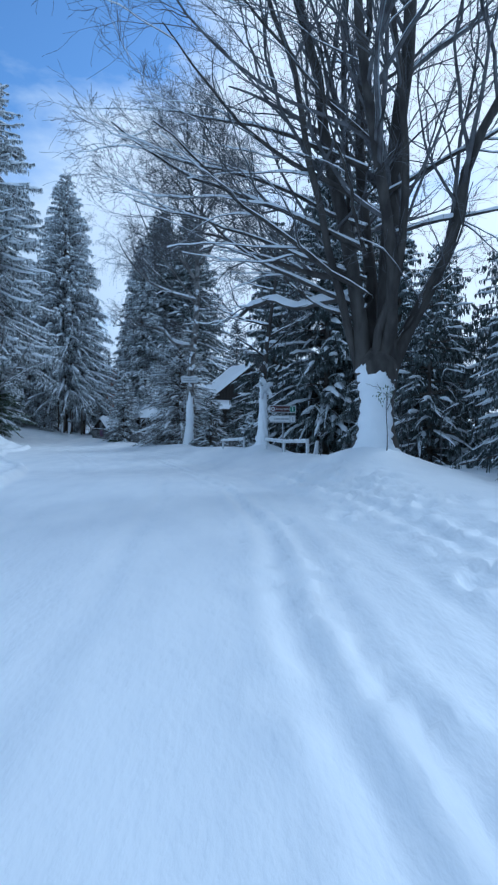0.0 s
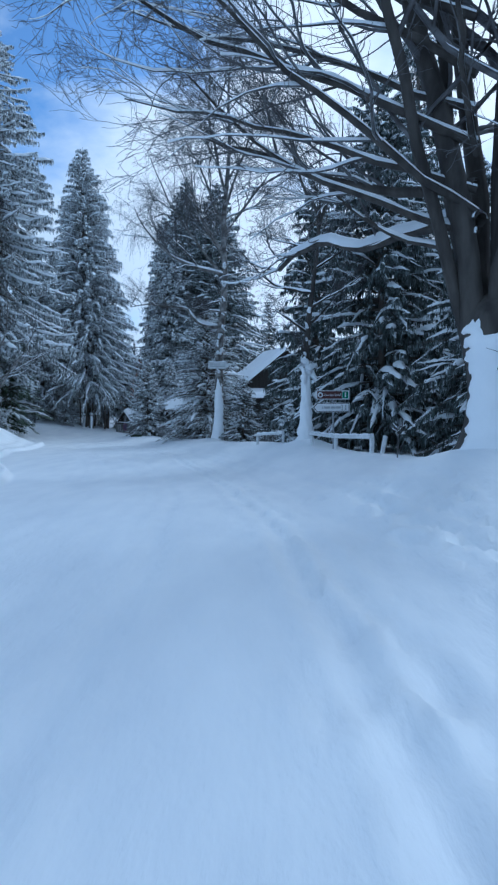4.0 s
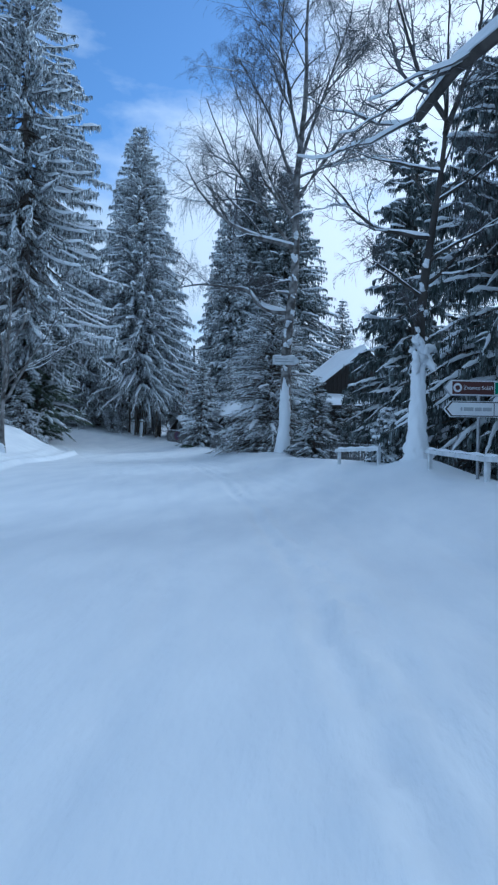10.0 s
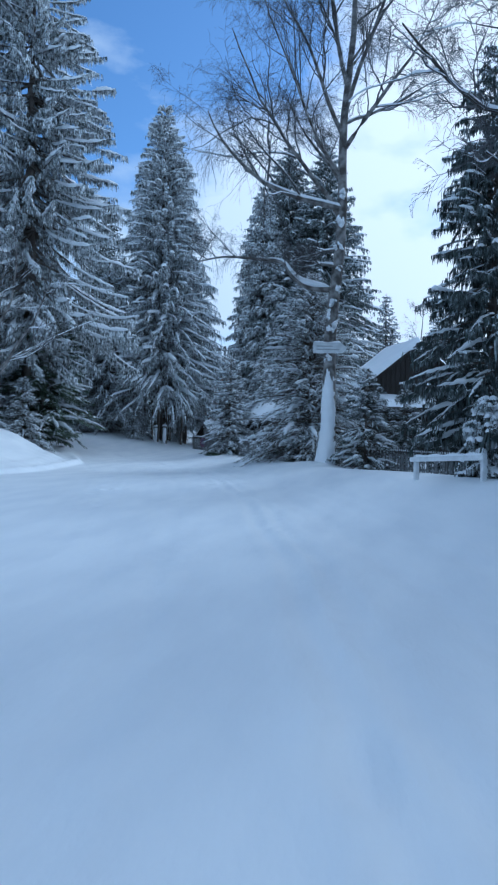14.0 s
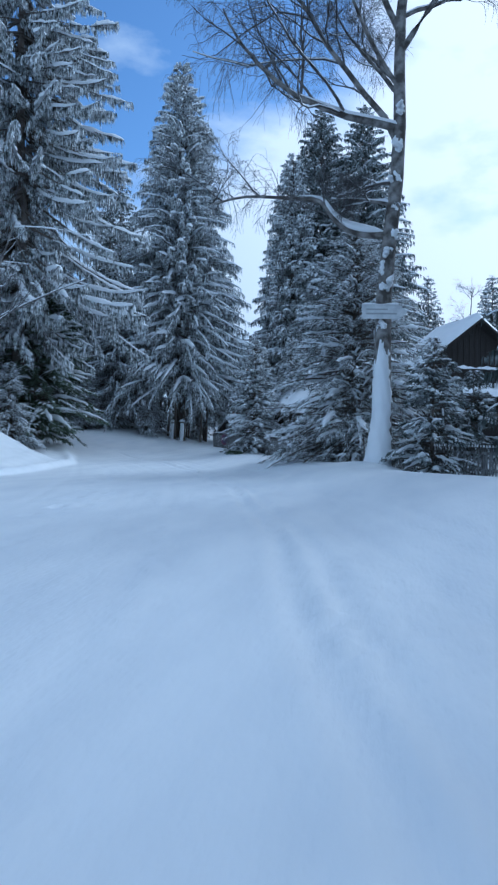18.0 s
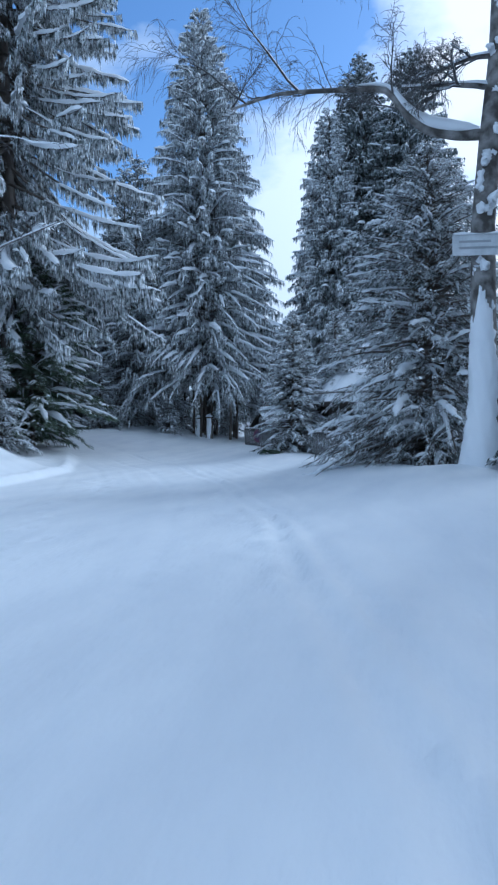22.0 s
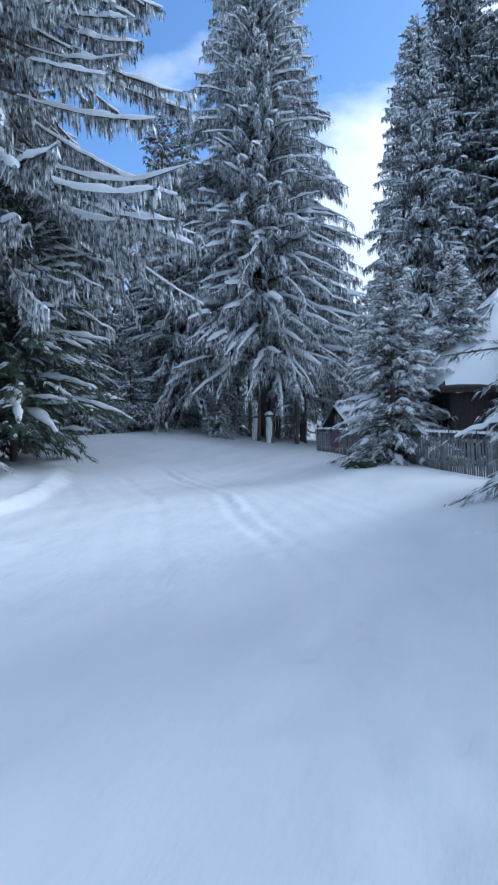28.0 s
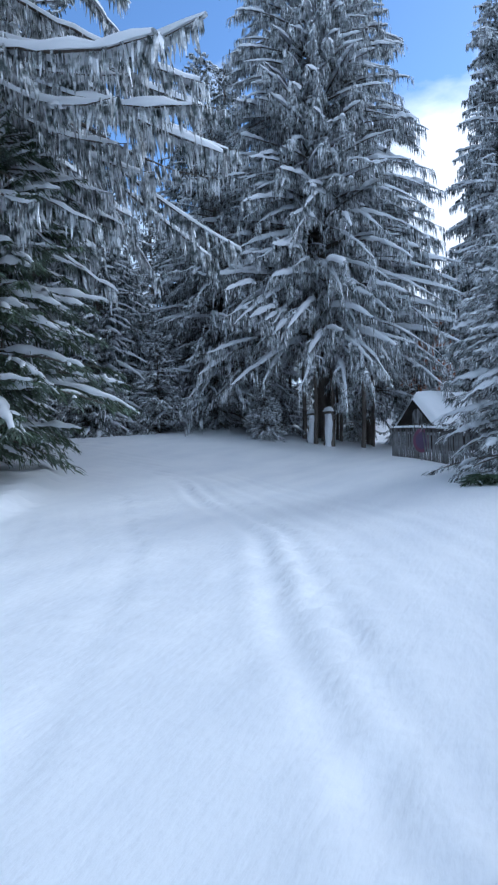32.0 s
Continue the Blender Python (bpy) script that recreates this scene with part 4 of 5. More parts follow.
great_ash()
birch((-1.75, 41.0), 28, 51, 12, "tall birch with drooping twigs and snow on its trunk", 0.31, 0.050,
      [(8.6, -1.0, -0.15, 0.16, 2.1, 0.08), (9.3, -1.0, -0.1, -0.12, 2.0, 0.07), (11.1, -1.0, -0.1, 0.45, 8.0, 0.14), (10.5, -0.42, -0.1, 1.0, 9.5, 0.11), (13.6, 0.75, 0.1, 0.8, 6.8, 0.11), (14.3, -0.6, 0.2, 0.9, 7.4, 0.11), (15.2, 0.5, -0.4, 1.0, 8.4, 0.11), (16.4, -0.45, -0.3, 1.0, 8.8, 0.11), (14.8, 0.85, 0.2, 0.55, 5.6, 0.08)],
      4.2, kids=11, hang=0.30, plaster_thick=0.06, crook=(7.6, -0.99, -0.05, 1.22), facing=-108, half=1.75, clumps=((4.6, -100, 0.15), (6.0, -80, 0.19), (6.5, -120, 0.13), (7.0, -100, 0.16), (7.6, -60, 0.12), (8.6, -90, 0.19), (9.4, -110, 0.14), (10.5, -70, 0.16), (11.7, -100, 0.14)))
birch((2.5, 24.7), 14.5, 52, 6, "crooked birch with its lower trunk packed in white snow", 0.22, 0.075,
      [(6.2, -1.0, 0.0, 0.12, 3.6, 0.075), (8.0, -1.0, -0.1, 0.15, 2.6, 0.05), (9.0, 0.45, 0.1, 1.0, 5.0, 0.09), (9.4, -0.4, 0.0, 1.0, 5.0, 0.08), (4.6, -0.9, -0.25, 0.30, 1.8, 0.07), (4.9, 0.9, 0.0, 0.40, 2.2, 0.06), (5.5, 0.8, -0.2, 0.75, 2.8, 0.06), (3.7, -0.8, -0.3, 0.6, 1.4, 0.05), (7.2, 0.8, -0.1, 0.5, 2.8, 0.06)], 3.1, kids=8, taper=1.55, plaster_thick=0.07, bark=DARK_BARK, clumps=((2.75, -10, 0.26), (2.6, 190, 0.22), (2.95, -95, 0.28), (3.25, -90, 0.2), (3.7, -120, 0.13), (4.2, -70, 0.12), (4.8, -110, 0.12), (5.5, -90, 0.1)))
birch((-15.9, 38.0), 10.5, 53, 5, "slender bare tree with snow along its branches", 0.12, 0.05,
      [(2.6, 1.0, -0.2, 0.75, 6.0, 0.08), (3.4, 0.9, 0.2, 0.8, 5.5, 0.07), (4.6, -0.6, 0.3, 1.0, 4.0, 0.06), (5.4, 0.9, 0.0, 0.9, 4.5, 0.06), (2.9, 0.7, -0.6, 0.9, 5.0, 0.07)], 0.6, kids=8, top_level=3)
birch((-12.6, 92.0), 14, 54, 9, "bare birch among the trees far behind", 0.14, 0.0, [(5.0, 0.5, 0.0, 1.0, 5.0, 0.05)], 0.4, kids=8, top_level=3)
birch((7.0, 84.0), 15, 55, 10, "bare birch among the trees far behind", 0.15, 0.02, [(5.0, -0.5, 0.0, 1.0, 5.0, 0.05)], 0.4, kids=8, top_level=3)
birch((2.0, 90.0), 14, 56, 10, "bare birch among the trees far behind", 0.14, -0.02, [(5.0, 0.4, 0.0, 1.0, 5.0, 0.05)], 0.4, kids=8, top_level=3)

# ---------------------------------------------------------------- railings, signs, fence


def railing(points, label, cap=True):
    """White posts with a board along the top, snow on it."""
    x0, y0 = points[0]
    z0 = gz(x0, y0)
    ob = thing("wooden_railing", pose(x0, y0, z0), label, "railing", "white roadside railings")
    tops = []
    for x, y in points:
        z = gz(x, y)
        bar("post", (0.10, 0.10, 0.85), WHITE_WOOD, ob, (x - x0, y - y0, z - z0 - 0.30), (0, 0, 20), 0.012)
        tops.append(Vector((x - x0, y - y0, z - z0 + 0.46)))
    for a, b in zip(tops[:-1], tops[1:]):
        d = b - a
        yaw, slope = math.degrees(math.atan2(d.y, d.x)), math.degrees(math.asin(d.z / d.length))
        c = (a + b) / 2
        bar("rail", (d.length + 0.2, 0.045, 0.10), WHITE_WOOD, ob, (c.x + 0.09 * math.sin(radians(yaw)), c.y - 0.09 * math.cos(radians(yaw)), c.z - 0.06), (0, -slope, yaw), 0.01)
        h = Heap()
        t = np.linspace(0, 1, 24)
        line = np.array(a)[None] + t[:, None] * np.array(d)[None]
        line[:, 2] += 0.055
        h.ridges(line[None], (0.055 + 0.012 * np.sin(t * 40))[None], (0.035 + 0.014 * np.sin(t * 23 + 1))[None])
        h.part("snow_cap", SNOW, ob, "soft snow lying on the rail")
    return ob


railing([(2.72, 23.2), (3.15, 19.6), (3.55, 15.5)], "low white-painted wooden railing with snow on its top board")
railing([(0.67, 27.7), (1.75, 26.0)], "short white-painted wooden railing with snow on top beside the birch")
bar("post", (0.10, 0.10, 0.8), WHITE_WOOD, bpy.data.objects["wooden_railing"], (3.72 - 2.72, 15.25 - 23.2, gz(3.72, 15.25) - gz(2.72, 23.2) - 0.3), (0, 12, 10), 0.012)


def outline_plate(name, pts, depth, mat, parent, place, turn=(0, 0, 0), label=""):
    """A flat plate from an outline in x and z, depth along y."""
    bm = bmesh.new()
    vs = [bm.verts.new((x, 0, z)) for x, z in pts]
    face = bm.faces.new(vs)
    got = bmesh.ops.extrude_face_region(bm, geom=[face])
    bmesh.ops.translate(bm, vec=(0, depth, 0), verts=[v for v in got["geom"] if isinstance(v, bmesh.types.BMVert)])
    bmesh.ops.recalc_face_normals(bm, faces=bm.faces[:])
    me = bpy.data.meshes.new(name)
    bm.to_mesh(me)
    bm.free()
    me.materials.append(mat)
    ob = new(name, me)
    ob.parent = parent
    ob.matrix_basis = pose(*place, *turn)
    return tagged(ob, label)


def lettering(text, size, mat, parent, place):
    cu = bpy.data.curves.new("lettering", "FONT")
    cu.body, cu.size, cu.align_x, cu.align_y, cu.extrude = text, size, "CENTER", "CENTER", 0.002
    tmp = bpy.data.objects.new("lettering_source", cu)
    me = bpy.data.meshes.new_from_object(tmp)
    bpy.data.objects.remove(tmp)
    me.materials.clear()
    me.materials.append(mat)
    ob = new("lettering", me)
    ob.parent = parent
    ob.matrix_basis = pose(*place, 90, 0, 0)
    return ob


def disc(name, radius, depth, mat, parent, place, turn=(90, 0, 0), label="", squash=1.0):
    bm = bmesh.new()
    bmesh.ops.create_cone(bm, cap_ends=True, segments=28, radius1=radius, radius2=radius * 0.985, depth=depth)
    bmesh.ops.scale(bm, vec=(squash, 1, 1), verts=bm.verts)
    me = bpy.data.meshes.new(name)
    bm.to_mesh(me)
    bm.free()
    me.materials.append(mat)
    ob = new(name, me)
    ob.parent = parent
    ob.matrix_basis = pose(*place, *turn)
    return tagged(ob, label)


def tube_part(name, radius, length, mat, parent, place, turn=(0, 0, 0)):
    h = Heap()
    z = np.linspace(0, length, 3)
    h.tubes(np.stack([0 * z, 0 * z, z], -1)[None], np.full((1, 3), radius), 10)
    ob = h.part(name, mat, parent)
    ob.matrix_basis = pose(*place, *turn)
    return ob


def arrow(w, h, tip):
    return [(-w / 2 - tip, 0), (-w / 2, -h / 2), (w / 2, -h / 2), (w / 2, h / 2), (-w / 2, h / 2)]


def direction_signs():
    x, y = 3.15, 20.4
    ob = thing("direction_sign", pose(x, y, gz(x, y), 0, 0, 12), "brown and white arrow signs on a grey steel post", "road sign")
    tube_part("post", 0.035, 2.42, STEEL, ob, (0.05, 0.05, -0.4))
    for z, mat, edge, name in ((1.90, SIGN_BROWN, SIGN_WHITE, "brown_arrow_board"), (1.46, SIGN_WHITE, SIGN_BLACK, "white_arrow_board")):
        board = outline_plate(name, arrow(1.24, 0.335, 0.15), 0.02, SIGN_GREY if mat is SIGN_BROWN else SIGN_WHITE, ob, (0.03, 0.0, z))
        outline_plate("border", arrow(1.20, 0.305, 0.135), 0.004, edge, board, (0, -0.006, 0))
        outline_plate("face", arrow(1.155, 0.265, 0.115), 0.004, mat, board, (0, -0.010, 0))
        if mat is SIGN_BROWN:
            outline_plate("arrow_tip", [(-0.73, 0), (-0.585, -0.125), (-0.585, 0.125)], 0.004, SIGN_WHITE, board, (0, -0.0145, 0))
            disc("emblem", 0.095, 0.004, SIGN_WHITE, board, (-0.47, -0.0165, 0))
            disc("emblem_heart", 0.05, 0.004, SIGN_BROWN, board, (-0.47, -0.0205, 0))
            lettering("Zvonice Sol\u00e1\u0148", 0.112, SIGN_WHITE, board, (-0.02, -0.0145, 0))
            outline_plate("symbol_frame", [(0.33, -0.1325), (0.5775, -0.1325), (0.5775, 0.1325), (0.33, 0.1325)], 0.004, SIGN_WHITE, board, (0, -0.0150, 0))
            outline_plate("symbol_field", [(0.345, -0.12), (0.565, -0.12), (0.565, 0.12), (0.345, 0.12)], 0.004, SIGN_GREEN, board, (0, -0.0190, 0))
            outline_plate("symbol", [(0.43, -0.08), (0.48, -0.08), (0.48, 0.09), (0.43, 0.09)], 0.003, SIGN_WHITE, board, (0, -0.0225, 0))
        else:
            for i, (a, b) in enumerate(((-0.40, -0.36), (-0.33, -0.12), (-0.09, 0.06), (0.08, 0.28))):
                outline_plate("text_bar", [(a, -0.04), (b, -0.04), (b, 0.035), (a, 0.035)], 0.003, SIGN_GREY, board, (0, -0.0135, 0))
            outline_plate("divider", [(0.325, -0.13), (0.34, -0.13), (0.34, 0.13), (0.325, 0.13)], 0.003, SIGN_BLACK, board, (0, -0.0135, 0))
            outline_plate("symbol", [(0.43, -0.09), (0.50, -0.09), (0.47, 0.0), (0.49, 0.09), (0.44, 0.09), (0.45, 0.0)], 0.003, SIGN_GREY, board, (0, -0.0135, 0))


direction_signs()


def tree_board():
    ob = thing("arrow_board", pose(-1.62, 40.62, gz(-1.75, 41.0) + 4.90, 0, 0, 10), "weathered white wooden arrow board nailed to a birch", "sign")
    ob.scale = (1.15, 1.15, 1.15)
    outline_plate("board", [(-0.62, -0.2), (0.42, -0.2), (0.66, 0), (0.42, 0.2), (-0.62, 0.2)], 0.035, WHITE_WOOD, ob, (0.05, 0, 0))
    for z, a, b in ((0.06, -0.50, 0.10), (-0.06, -0.50, 0.36)):
        outline_plate("text_bar", [(a, z - 0.022), (b, z - 0.022), (b, z + 0.022), (a, z + 0.022)], 0.004, SIGN_GREY, ob, (0.05, -0.005, 0))
    h = Heap()
    t = np.linspace(0, 1, 14)
    h.ridges(np.stack([-0.55 + 1.0 * t, 0.02 + 0 * t, 0.205 + 0 * t], -1)[None], (0.05 + 0 * t)[None], (0.03 + 0.02 * np.sin(t * 9))[None])
    h.part("snow_cap", SNOW, ob)


tree_board()

FENCE = [(-13.3, 65.0), (-9.2, 57.6), (-5.7, 50.8), (-1.6, 43.6), (3.4, 37.2)]


def picket_fence():
    rng = np.random.default_rng(61)
    x0, y0 = FENCE[0]
    z0 = gz(x0, y0)
    ob = thing("picket_fence", pose(x0, y0, z0), "weathered grey wooden picket fence standing in snow", "fence")
    shapes = []
    for i in range(5):
        w, hgt = 0.038 + 0.008 * (i % 3), 1.12 + 0.04 * i
        bm = bmesh.new()
        pts = [(-w / 2, 0), (w / 2, 0), (w / 2 * 0.95, hgt - 0.09), (0.004 * (i - 2), hgt), (-w / 2 * 0.95, hgt - 0.08)]
        f = bm.faces.new([bm.verts.new((x, 0, z)) for x, z in pts])
        got = bmesh.ops.extrude_face_region(bm, geom=[f])
        bmesh.ops.translate(bm, vec=(0, 0.024, 0), verts=[v for v in got["geom"] if isinstance(v, bmesh.types.BMVert)])
        bmesh.ops.recalc_face_normals(bm, faces=bm.faces[:])
        me = bpy.data.meshes.new("picket")
        bm.to_mesh(me)
        bm.free()
        me.materials.append(OLD_WOOD)
        shapes.append(me)
    cap = Heap()
    for (ax, ay), (bx, by) in zip(FENCE[:-1], FENCE[1:]):
        L = math.hypot(bx - ax, by - ay)
        yaw = math.degrees(math.atan2(by - ay, bx - ax))
        count = int(L / 0.115)
        for i in range(count):
            t = i / count
            x, y = ax + (bx - ax) * t, ay + (by - ay) * t
            z = gz(x, y)
            p = new("picket", shapes[rng.integers(5)])
            p.parent = ob
            p.matrix_basis = pose(x - x0, y - y0, z - z0 - 0.12 + rng.normal(0, 0.015), rng.normal(0, 1.5), rng.normal(0, 2.0), yaw)
            cap.domes(np.array([[x - x0, y - y0, z - z0 + 1.04]]), np.array([0.034]), np.array([0.06]), rng)
        for i in range(int(L / 2.4) + 1):
            t = min(i * 2.4 / L, 1)
            x, y = ax + (bx - ax) * t, ay + (by - ay) * t
            bar("fence_post", (0.11, 0.11, 1.35), OLD_WOOD, ob, (x - x0 - 0.08 * math.sin(radians(yaw)), y - y0 + 0.08 * math.cos(radians(yaw)), gz(x, y) - z0 - 0.2), (0, 0, yaw))
            t2 = min((i + 1) * 2.4 / L, 1)
            if t2 > t:
                xb, yb = ax + (bx - ax) * t2, ay + (by - ay) * t2
                za, zb = gz(x, y) - z0, gz(xb, yb) - z0
                run = math.hypot(xb - x, yb - y)
                for h in (0.28, 0.80):
                    bar("fence_rail", (run, 0.035, 0.08), OLD_WOOD, ob, ((x + xb) / 2 - x0 - 0.03 * math.sin(radians(yaw)), (y + yb) / 2 - y0 + 0.035 * math.cos(radians(yaw)), (za + zb) / 2 + h), (0, -math.degrees(math.atan2(zb - za, run)), yaw), 0.006)
    tagged(cap.part("snow_caps", SNOW, ob, "little caps of snow on the pickets"), kind="stuff")


def round_sign():
    x, y = -11.75, 62.0
    ob = thing("no_stopping_sign", pose(x, y, gz(x, y), 0, 0, 28), "round faded red and blue traffic sign on a low post", "road sign")
    tube_part("post", 0.03, 1.0, STEEL, ob, (0, 0.05, -0.3))
    plate = disc("plate", 0.38, 0.02, SIGN_RED, ob, (0, 0, 0.62), squash=0.72)
    disc("field", 0.27, 0.006, SIGN_BLUE, ob, (0, -0.0135, 0.62), squash=0.72)


# ---------------------------------------------------------------- buildings


def slab(name, corners, thick, mat, parent, label=""):
    """A flat slab from four corners, thick straight down."""
    c = np.array(corners, float)
    v = np.concatenate([c, c - np.array([0, 0, thick])])
    k = len(c)
    h = Heap()
    h.add(v, [np.array([list(range(k))]), np.array([list(range(2 * k - 1, k - 1, -1))]), np.array([(i, i + k, (i + 1) % k + k, (i + 1) % k) for i in range(k)])])
    return h.part(name, mat, parent, label, smooth=False)


def snow_slab(name, corners, thick, parent, seed, label="thick snow lying on the roof"):
    """A soft blanket of snow on a roof slope: corners in order, low edge first."""
    a, b, c, d = [np.array(p, float) for p in corners]
    rows, cols = 16, 26
    s, t = np.meshgrid(np.linspace(0, 1, cols), np.linspace(0, 1, rows))
    p = (a + (b - a) * s[..., None]) * (1 - t[..., None]) + (d + (c - d) * s[..., None]) * t[..., None]
    rng = np.random.default_rng(seed)
    edge = np.minimum(np.minimum(s, 1 - s) * 12, np.minimum(t, 1 - t + 0.2) * 9).clip(0, 1)
    lift = thick * np.sqrt(edge) * (1 + 0.10 * np.sin(s * 9 + seed) + 0.08 * np.sin(t * 7)) + 0.004
    v = p + np.array([0, 0, 1.0]) * lift[..., None]
    v[0] -= np.array([0, 0, 1.0]) * (0.10 + 0.08 * np.sin(s[0] * 30))[:, None]
    i = np.arange(rows * cols).reshape(rows, cols)
    h = Heap()
    h.add(v, [np.stack([i[:-1, :-1], i[:-1, 1:], i[1:, 1:], i[1:, :-1]], -1).reshape(-1, 4)])
    return h.part(name, SNOW, parent, label)


def window_part(parent, place, w, h, turn=(0, 0, 0)):
    fr = bar("window", (w + 0.16, 0.08, h + 0.16), WHITE_WOOD, parent, place, turn, 0.01)
    bar("pane", (w, 0.02, h), GLASS_DARK, fr, (0, -0.045, 0.08), (0, 0, 0), 0)
    bar("glazing_bar", (0.04, 0.02, h), WHITE_WOOD, fr, (0, -0.062, 0.08), (0, 0, 0), 0)
    bar("sill", (w + 0.3, 0.16, 0.05), WHITE_WOOD, fr, (0, -0.08, -0.055), (0, 0, 0), 0.008)
    return fr


def chalet():
    x0, y0 = -2.8, 60.8
    z0 = min(gz(x, y) for x in (-7, 0, 6) for y in (57, 66))
    ob = thing("chalet", pose(x0, y0, z0 - 0.1, 0, 0, 22), "dark timber chalet with a gable and thick snow on its roofs", "house")
    # main block: hipped roof; local coordinates from its middle
    ex, ey, eave, ridge = 6.2, 3.9, 2.35, 5.9
    for name, size, at in (("wall", (2 * ex - 0.9, 0.2, eave + 0.05), (0, -ey + 0.5, 0)), ("wall", (2 * ex - 0.9, 0.2, eave + 0.05), (0, ey - 0.5, 0)), ("wall", (0.2, 2 * ey - 1.2, eave + 0.05), (-ex + 0.55, 0, 0)), ("wall", (0.2, 2 * ey - 1.2, eave + 0.05), (ex - 0.55, 0, 0))):
        bar(name, size, DARK_WOOD, ob, at, (0, 0, 0), 0.01)
    A, B, C, D = (-ex, -ey, eave), (ex, -ey, eave), (ex, ey, eave), (-ex, ey, eave)
    P, Q = (-ex + 3.7, 0, ridge), (ex - 3.7, 0, ridge)
    for i, c in enumerate(((A, B, Q, P), (C, D, P, Q))):
        slab("roof_slope", c, 0.16, DARK_WOOD, ob)
        snow_slab("roof_snow", c, 0.38, ob, i)
    for i, c in enumerate(((D, A, P), (B, C, Q))):
        slab("hip_slope", c, 0.16, DARK_WOOD, ob)
        snow_slab("roof_snow", (c[0], c[1], c[2], c[2]), 0.38, ob, 3 + i)
    # front gable
    gx, half, g_eave, peak, front = 5.2, 4.4, 4.75, 7.9, -5.0
    wall = Heap()
    pts = [(gx - half + 0.35, front, 0), (gx + half - 0.35, front, 0), (gx + half - 0.35, front, g_eave), (gx, front, peak - 0.3), (gx - half + 0.35, front, g_eave)]
    v = np.array(pts + [(x, front + 0.2, z) for x, _, z in pts], float)
    wall.add(v, [np.array([[0, 1, 2, 3, 4]]), np.array([[9, 8, 7, 6, 5]]), np.array([(i, i + 5, (i + 1) % 5 + 5, (i + 1) % 5) for i in range(5)])])
    wall.part("gable_wall", DARK_WOOD, ob, "dark stained boards", smooth=False)
    for s in (-1, 1):
        bar("wall", (0.2, 4.6, g_eave), DARK_WOOD, ob, (gx + s * (half - 0.45), front + 2.5, 0), (0, 0, 0), 0.01)
        c = ((gx + s * half, front - 0.6, g_eave - 0.25), (gx + s * half, 0.4, g_eave - 0.25), (gx, 0.4, peak), (gx, front - 0.6, peak))
        slab("gable_roof", c if s > 0 else c[::-1], 0.14, DARK_WOOD, ob)
        snow_slab("roof_snow", c if s > 0 else (c[1], c[0], c[3], c[2]), 0.36, ob, 7 + s)
    for i in range(23):
        x = gx - half + 0.5 + i * (2 * half - 1.0) / 22
        bar("gable_board", (0.16, 0.03, (peak - 0.55 - abs(x - gx) * 0.72) - 2.6), DARK_WOOD, ob, (x, front - 0.025, 2.55), (0, 0, 0), 0.008)
    # porch roof with snow, posts and balustrade below the gable
    c = ((gx - half - 0.6, front - 1.9, 3.35), (gx + half + 0.6, front - 1.9, 3.35), (gx + half + 0.6, front - 0.06, 3.95), (gx - half - 0.6, front - 0.06, 3.95))
    slab("porch_roof", c, 0.12, DARK_WOOD, ob)
    snow_slab("porch_snow", c, 0.34, ob, 12, "snow lying on the porch roof")
    for i in range(4):
        bar("porch_post", (0.16, 0.16, 3.3), DARK_WOOD, ob, (gx - half + i * 2 * half / 3, front - 1.75, 0), (0, 0, 0), 0.01)
    bar("porch_rail", (2 * half, 0.09, 0.1), DARK_WOOD, ob, (gx, front - 1.75, 0.95), (0, 0, 0), 0.01)
    for i in range(26):
        bar("baluster", (0.07, 0.03, 0.9), DARK_WOOD, ob, (gx - half + 0.1 + i * (2 * half - 0.2) / 25, front - 1.75, 0.08), (0, 0, 0), 0)
    # balcony under the gable
    bar("balcony_rail", (4.4, 0.08, 0.09), DARK_WOOD, ob, (gx + 0.5, front - 1.0, 4.85), (0, 0, 0), 0.01)
    for i in range(5):
        bar("balcony_post", (0.09, 0.09, 1.3), DARK_WOOD, ob, (gx - 1.6 + i * 1.05, front - 1.0, 3.6), (0, 0, 0), 0.008)
    drift = Heap()
    t = np.linspace(-1.7, 2.7, 40)
    drift.ridges(np.stack([gx + t, 0 * t + front - 1.0, 0 * t + 4.97], -1)[None], (0.10 + 0.03 * np.sin(t * 7))[None], (0.10 + 0.05 * np.sin(t * 4.3 + 1) + 0.03 * np.sin(t * 13))[None])
    drift.part("balcony_snow", SNOW, ob, "lumpy snow lying on the balcony rail")
    ch = bar("chimney", (0.7, 0.7, 1.9), PLASTER, ob, (0.6, 0.3, ridge - 0.6), (0, 0, 0), 0.02)
    bar("chimney_cap", (0.9, 0.9, 0.12), STEEL, ch, (0, 0, 1.9), (0, 0, 0), 0.01)
    dome = Heap()
    dome.domes(np.array([[0, 0, 2.06]]), np.array([0.42]), np.array([0.28]), np.random.default_rng(3))
    dome.part("chimney_snow", SNOW, ch)


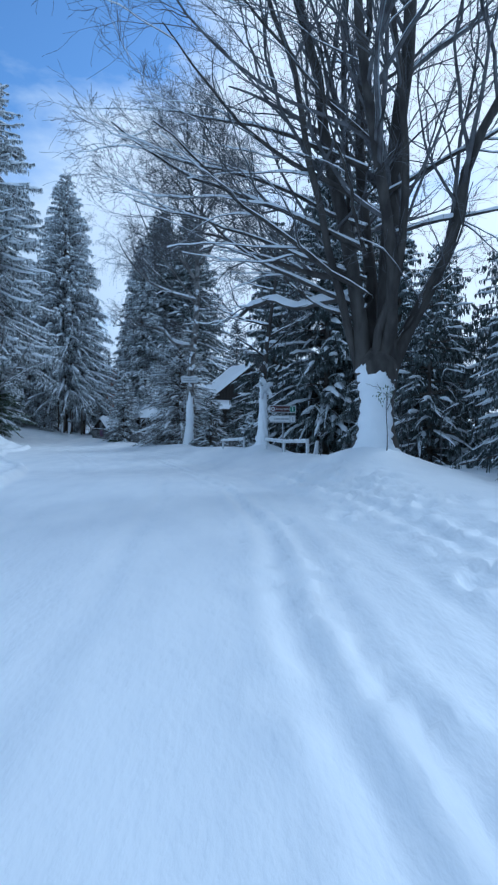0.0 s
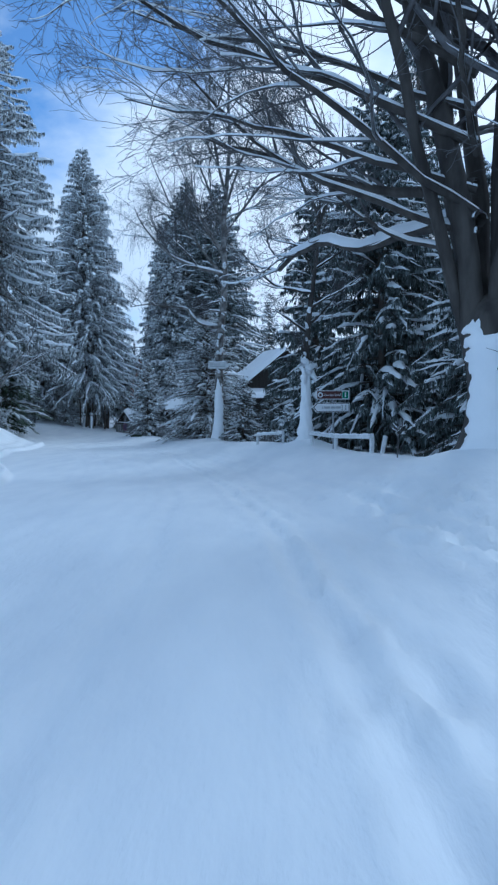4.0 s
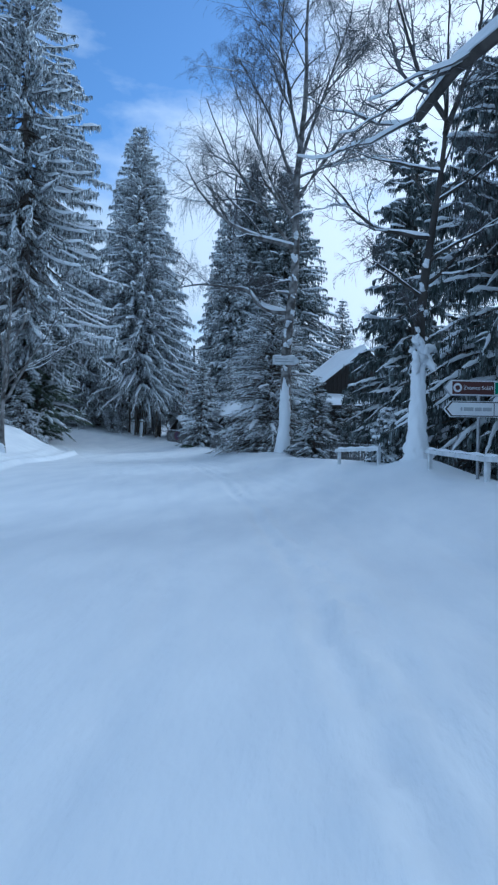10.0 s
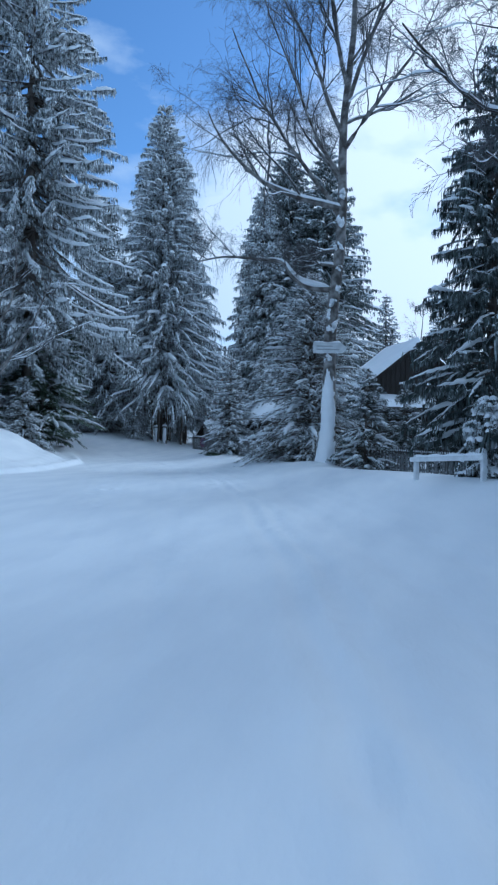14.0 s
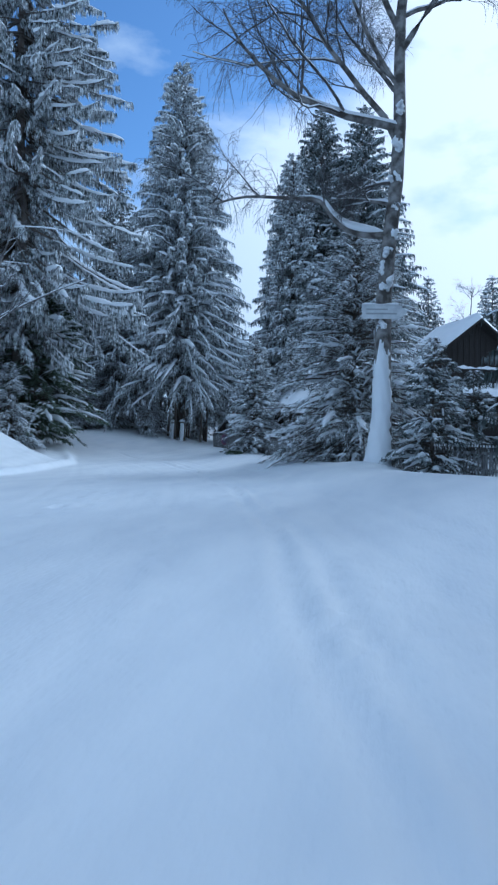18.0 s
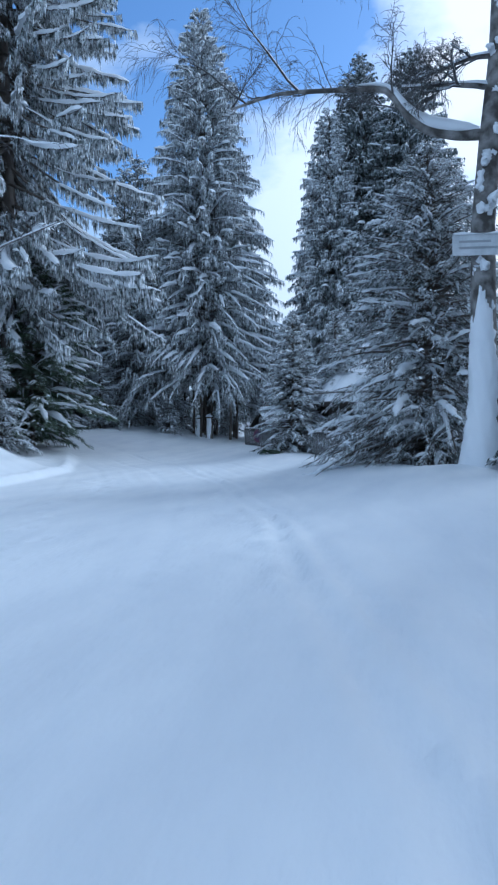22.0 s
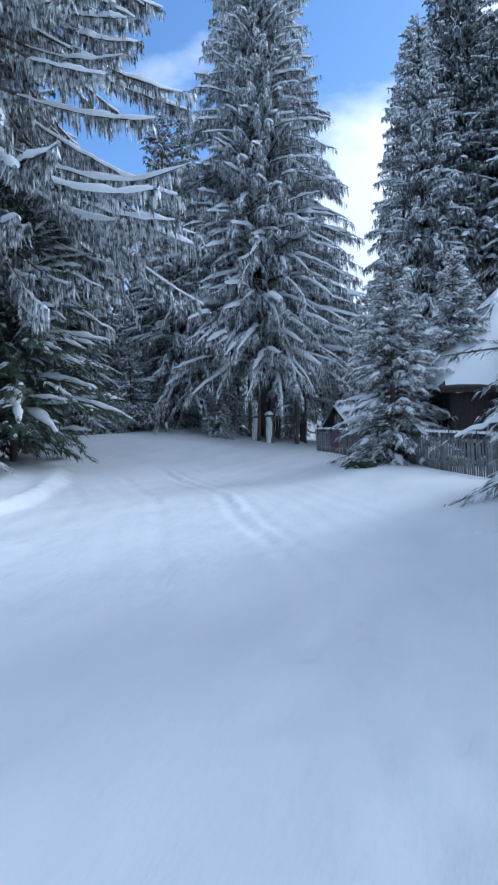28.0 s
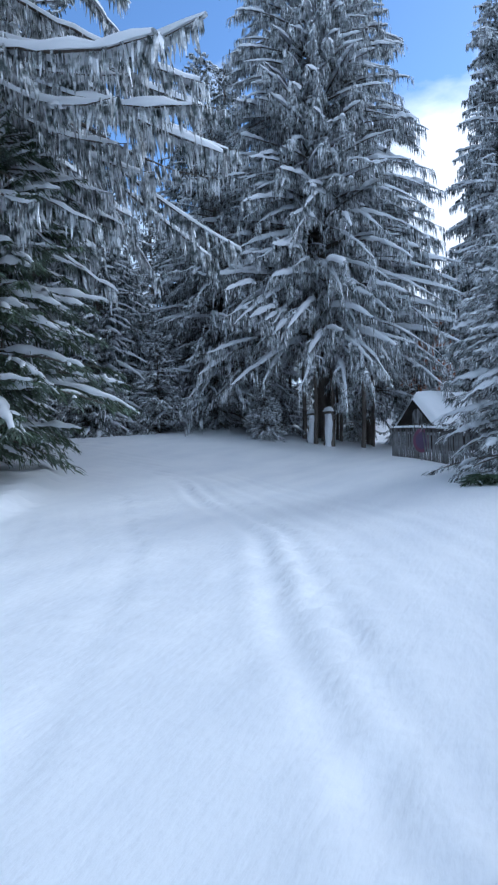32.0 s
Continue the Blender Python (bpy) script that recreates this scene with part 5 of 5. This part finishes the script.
def small_house(name, place, yaw, w, d, eave, peak, wall_mat, label, windows=True):
    x, y = place
    ob = thing(name, pose(x, y, gz(x, y) - 0.2, 0, 0, yaw), label, "house" if windows else "shed")
    for s in (-1, 1):
        h = Heap()
        pts = [(-w / 2, s * d / 2, 0), (w / 2, s * d / 2, 0), (w / 2, s * d / 2, eave), (0, s * d / 2, peak - 0.1), (-w / 2, s * d / 2, eave)]
        v = np.array(pts + [(a, b - s * 0.15, c) for a, b, c in pts], float)
        h.add(v, [np.array([[0, 1, 2, 3, 4]]), np.array([[9, 8, 7, 6, 5]]), np.array([(i, i + 5, (i + 1) % 5 + 5, (i + 1) % 5) for i in range(5)])])
        h.part("gable_wall", wall_mat, ob, smooth=False)
        bar("side_wall", (0.15, d - 0.3, eave), wall_mat, ob, (s * (w / 2 - 0.08), 0, 0), (0, 0, 0), 0)
        e = w / 2 + 0.35
        drop = (peak - eave) / (w / 2) * 0.35
        c = ((s * e, -d / 2 - 0.4, eave - drop), (s * e, d / 2 + 0.4, eave - drop), (0, d / 2 + 0.4, peak), (0, -d / 2 - 0.4, peak))
        slab("roof_slope", c if s > 0 else c[::-1], 0.1, DARK_WOOD, ob)
        snow_slab("roof_snow", c if s > 0 else (c[1], c[0], c[3], c[2]), 0.32, ob, s + 4)
    if windows:
        for i in (-1, 1):
            window_part(ob, (i * w / 4, -d / 2 - 0.05, 1.2), 0.9, 1.1)
        window_part(ob, (0, -d / 2 - 0.05, eave + 0.1), 0.8, 0.8)
    else:
        bar("door", (0.9, 0.06, 1.8), OLD_WOOD, ob, (0, -d / 2 - 0.04, 0.1), (0, 0, 0), 0.01)
    return ob


def utility_pole():
    x, y = -15.6, 91.0
    ob = thing("utility_pole", pose(x, y, gz(x, y)), "dark wooden utility pole with a crossarm", "utility pole")
    tube_part("pole", 0.15, 11.2, OLD_WOOD, ob, (0, 0, -0.5))
    bar("crossarm", (1.9, 0.12, 0.14), OLD_WOOD, ob, (0, -0.16, 10.1), (0, 0, 15), 0.01)
    for i in (-0.8, 0.0, 0.8):
        tube_part("insulator", 0.05, 0.22, WHITE_WOOD, ob, (i, -0.16 + i * 0.26, 10.24))


picket_fence()
round_sign()
chalet()
small_house("garden_shed", (-11.9, 68.4), -40, 1.9, 2.3, 1.35, 2.25, DARK_WOOD, "small dark wooden shed with deep snow on its roof", windows=False)
small_house("orange_house", (-14.6, 98.0), -10, 7.0, 8.0, 5.0, 8.6, ORANGE_WALL, "distant orange house with a snow-covered gable roof")
utility_pole()


# ---------------------------------------------------------------- undergrowth


def sapling(place, height, seed, lean=0.0, leaves=False):
    rng = np.random.default_rng(seed)
    x, y = place
    ob = thing("sapling", pose(x, y, gz(x, y) - 0.1), "thin bare sapling standing in the snow", "sapling", "roadside saplings")
    lines = {}
    z = np.linspace(0, height, 8)
    lines[0] = [(np.stack([lean * z + 0.02 * np.sin(4 * z), 0 * z, z], -1), np.linspace(0.016, 0.006, 8))]
    for i in range(5):
        z0 = height * rng.uniform(0.55, 0.95)
        a = rng.uniform(0, 6.28)
        grow(rng, lines, (lean * z0, 0, z0), (math.cos(a), math.sin(a), 0.8), height * 0.28, 0.007, 1, 2, 0.6, 0.03, 0.0, 6, 3, 0.12)
    finish_tree(ob, lines, 0, TWIG, (1,), rng, trunk_name="stem")
    if leaves:
        tuft = Heap()
        n = 46
        root = np.stack([lean * height + rng.normal(0, 0.12, n), rng.normal(0, 0.10, n), height * rng.uniform(0.72, 1.0, n)], -1)
        way = rng.normal(0, 0.5, (n, 3)) + np.array([0, 0, -0.7])
        way /= np.linalg.norm(way, axis=1, keepdims=True)
        side = np.cross(way, rng.normal(0, 1, (n, 3)))
        side /= np.linalg.norm(side, axis=1, keepdims=True)
        tuft.ribbons(np.stack([root, root + 0.035 * way, root + 0.075 * way], 1), np.tile([0.006, 0.020, 0.003], (n, 1)), side)
        tagged(tuft.part("leaves", LEAF, ob, "wilted green leaves"), kind="stuff")


for i, (x, y, h, l) in enumerate(((4.45, 8.05, 1.75, 0.0), (5.25, 9.6, 1.6, 0.05), (5.6, 9.9, 1.4, -0.03), (3.5, 12.4, 0.9, 0.03), (6.1, 8.8, 1.9, 0.04))):
    sapling((x, y), h, 70 + i, l, leaves=i == 0)


def bough_heap():
    """Broken spruce boughs lying at the foot of the small spruce."""
    rng = np.random.default_rng(81)
    x, y = -9.0, 53.6
    ob = thing("bough_heap", pose(x, y, gz(x, y)), "dark fallen spruce boughs lying in the snow", "branches")
    for i in range(4):
        h = Heap()
        a = rng.uniform(2.2, 4.2)
        t = np.linspace(0, 1, 6)
        L = rng.uniform(0.4, 0.7)
        line = np.stack([L * t * math.cos(a) + rng.normal(0, 0.2), L * t * math.sin(a) * 0.5 + rng.normal(0, 0.15), 0.03 + 0.12 * np.sin(t * 2.8)], -1)
        h.tubes(line[None], np.linspace(0.015, 0.005, 6)[None], 4)
        m = 60
        k = rng.integers(0, 6, m)
        root = line[k] + rng.normal(0, 0.03, (m, 3))
        d = rng.normal(0, 1, (m, 3))
        d[:, 2] = -np.abs(d[:, 2]) * 0.3
        d /= np.linalg.norm(d, axis=1, keepdims=True)
        s = np.cross(d, rng.normal(0, 1, (m, 3)))
        s /= np.linalg.norm(s, axis=1, keepdims=True)
        h.ribbons(np.stack([root, root + d * 0.12, root + d * 0.24], 1), np.tile([0.012, 0.02, 0.004], (m, 1)), s)
        h.part("bough", NEEDLES_GREEN, ob)


bough_heap()
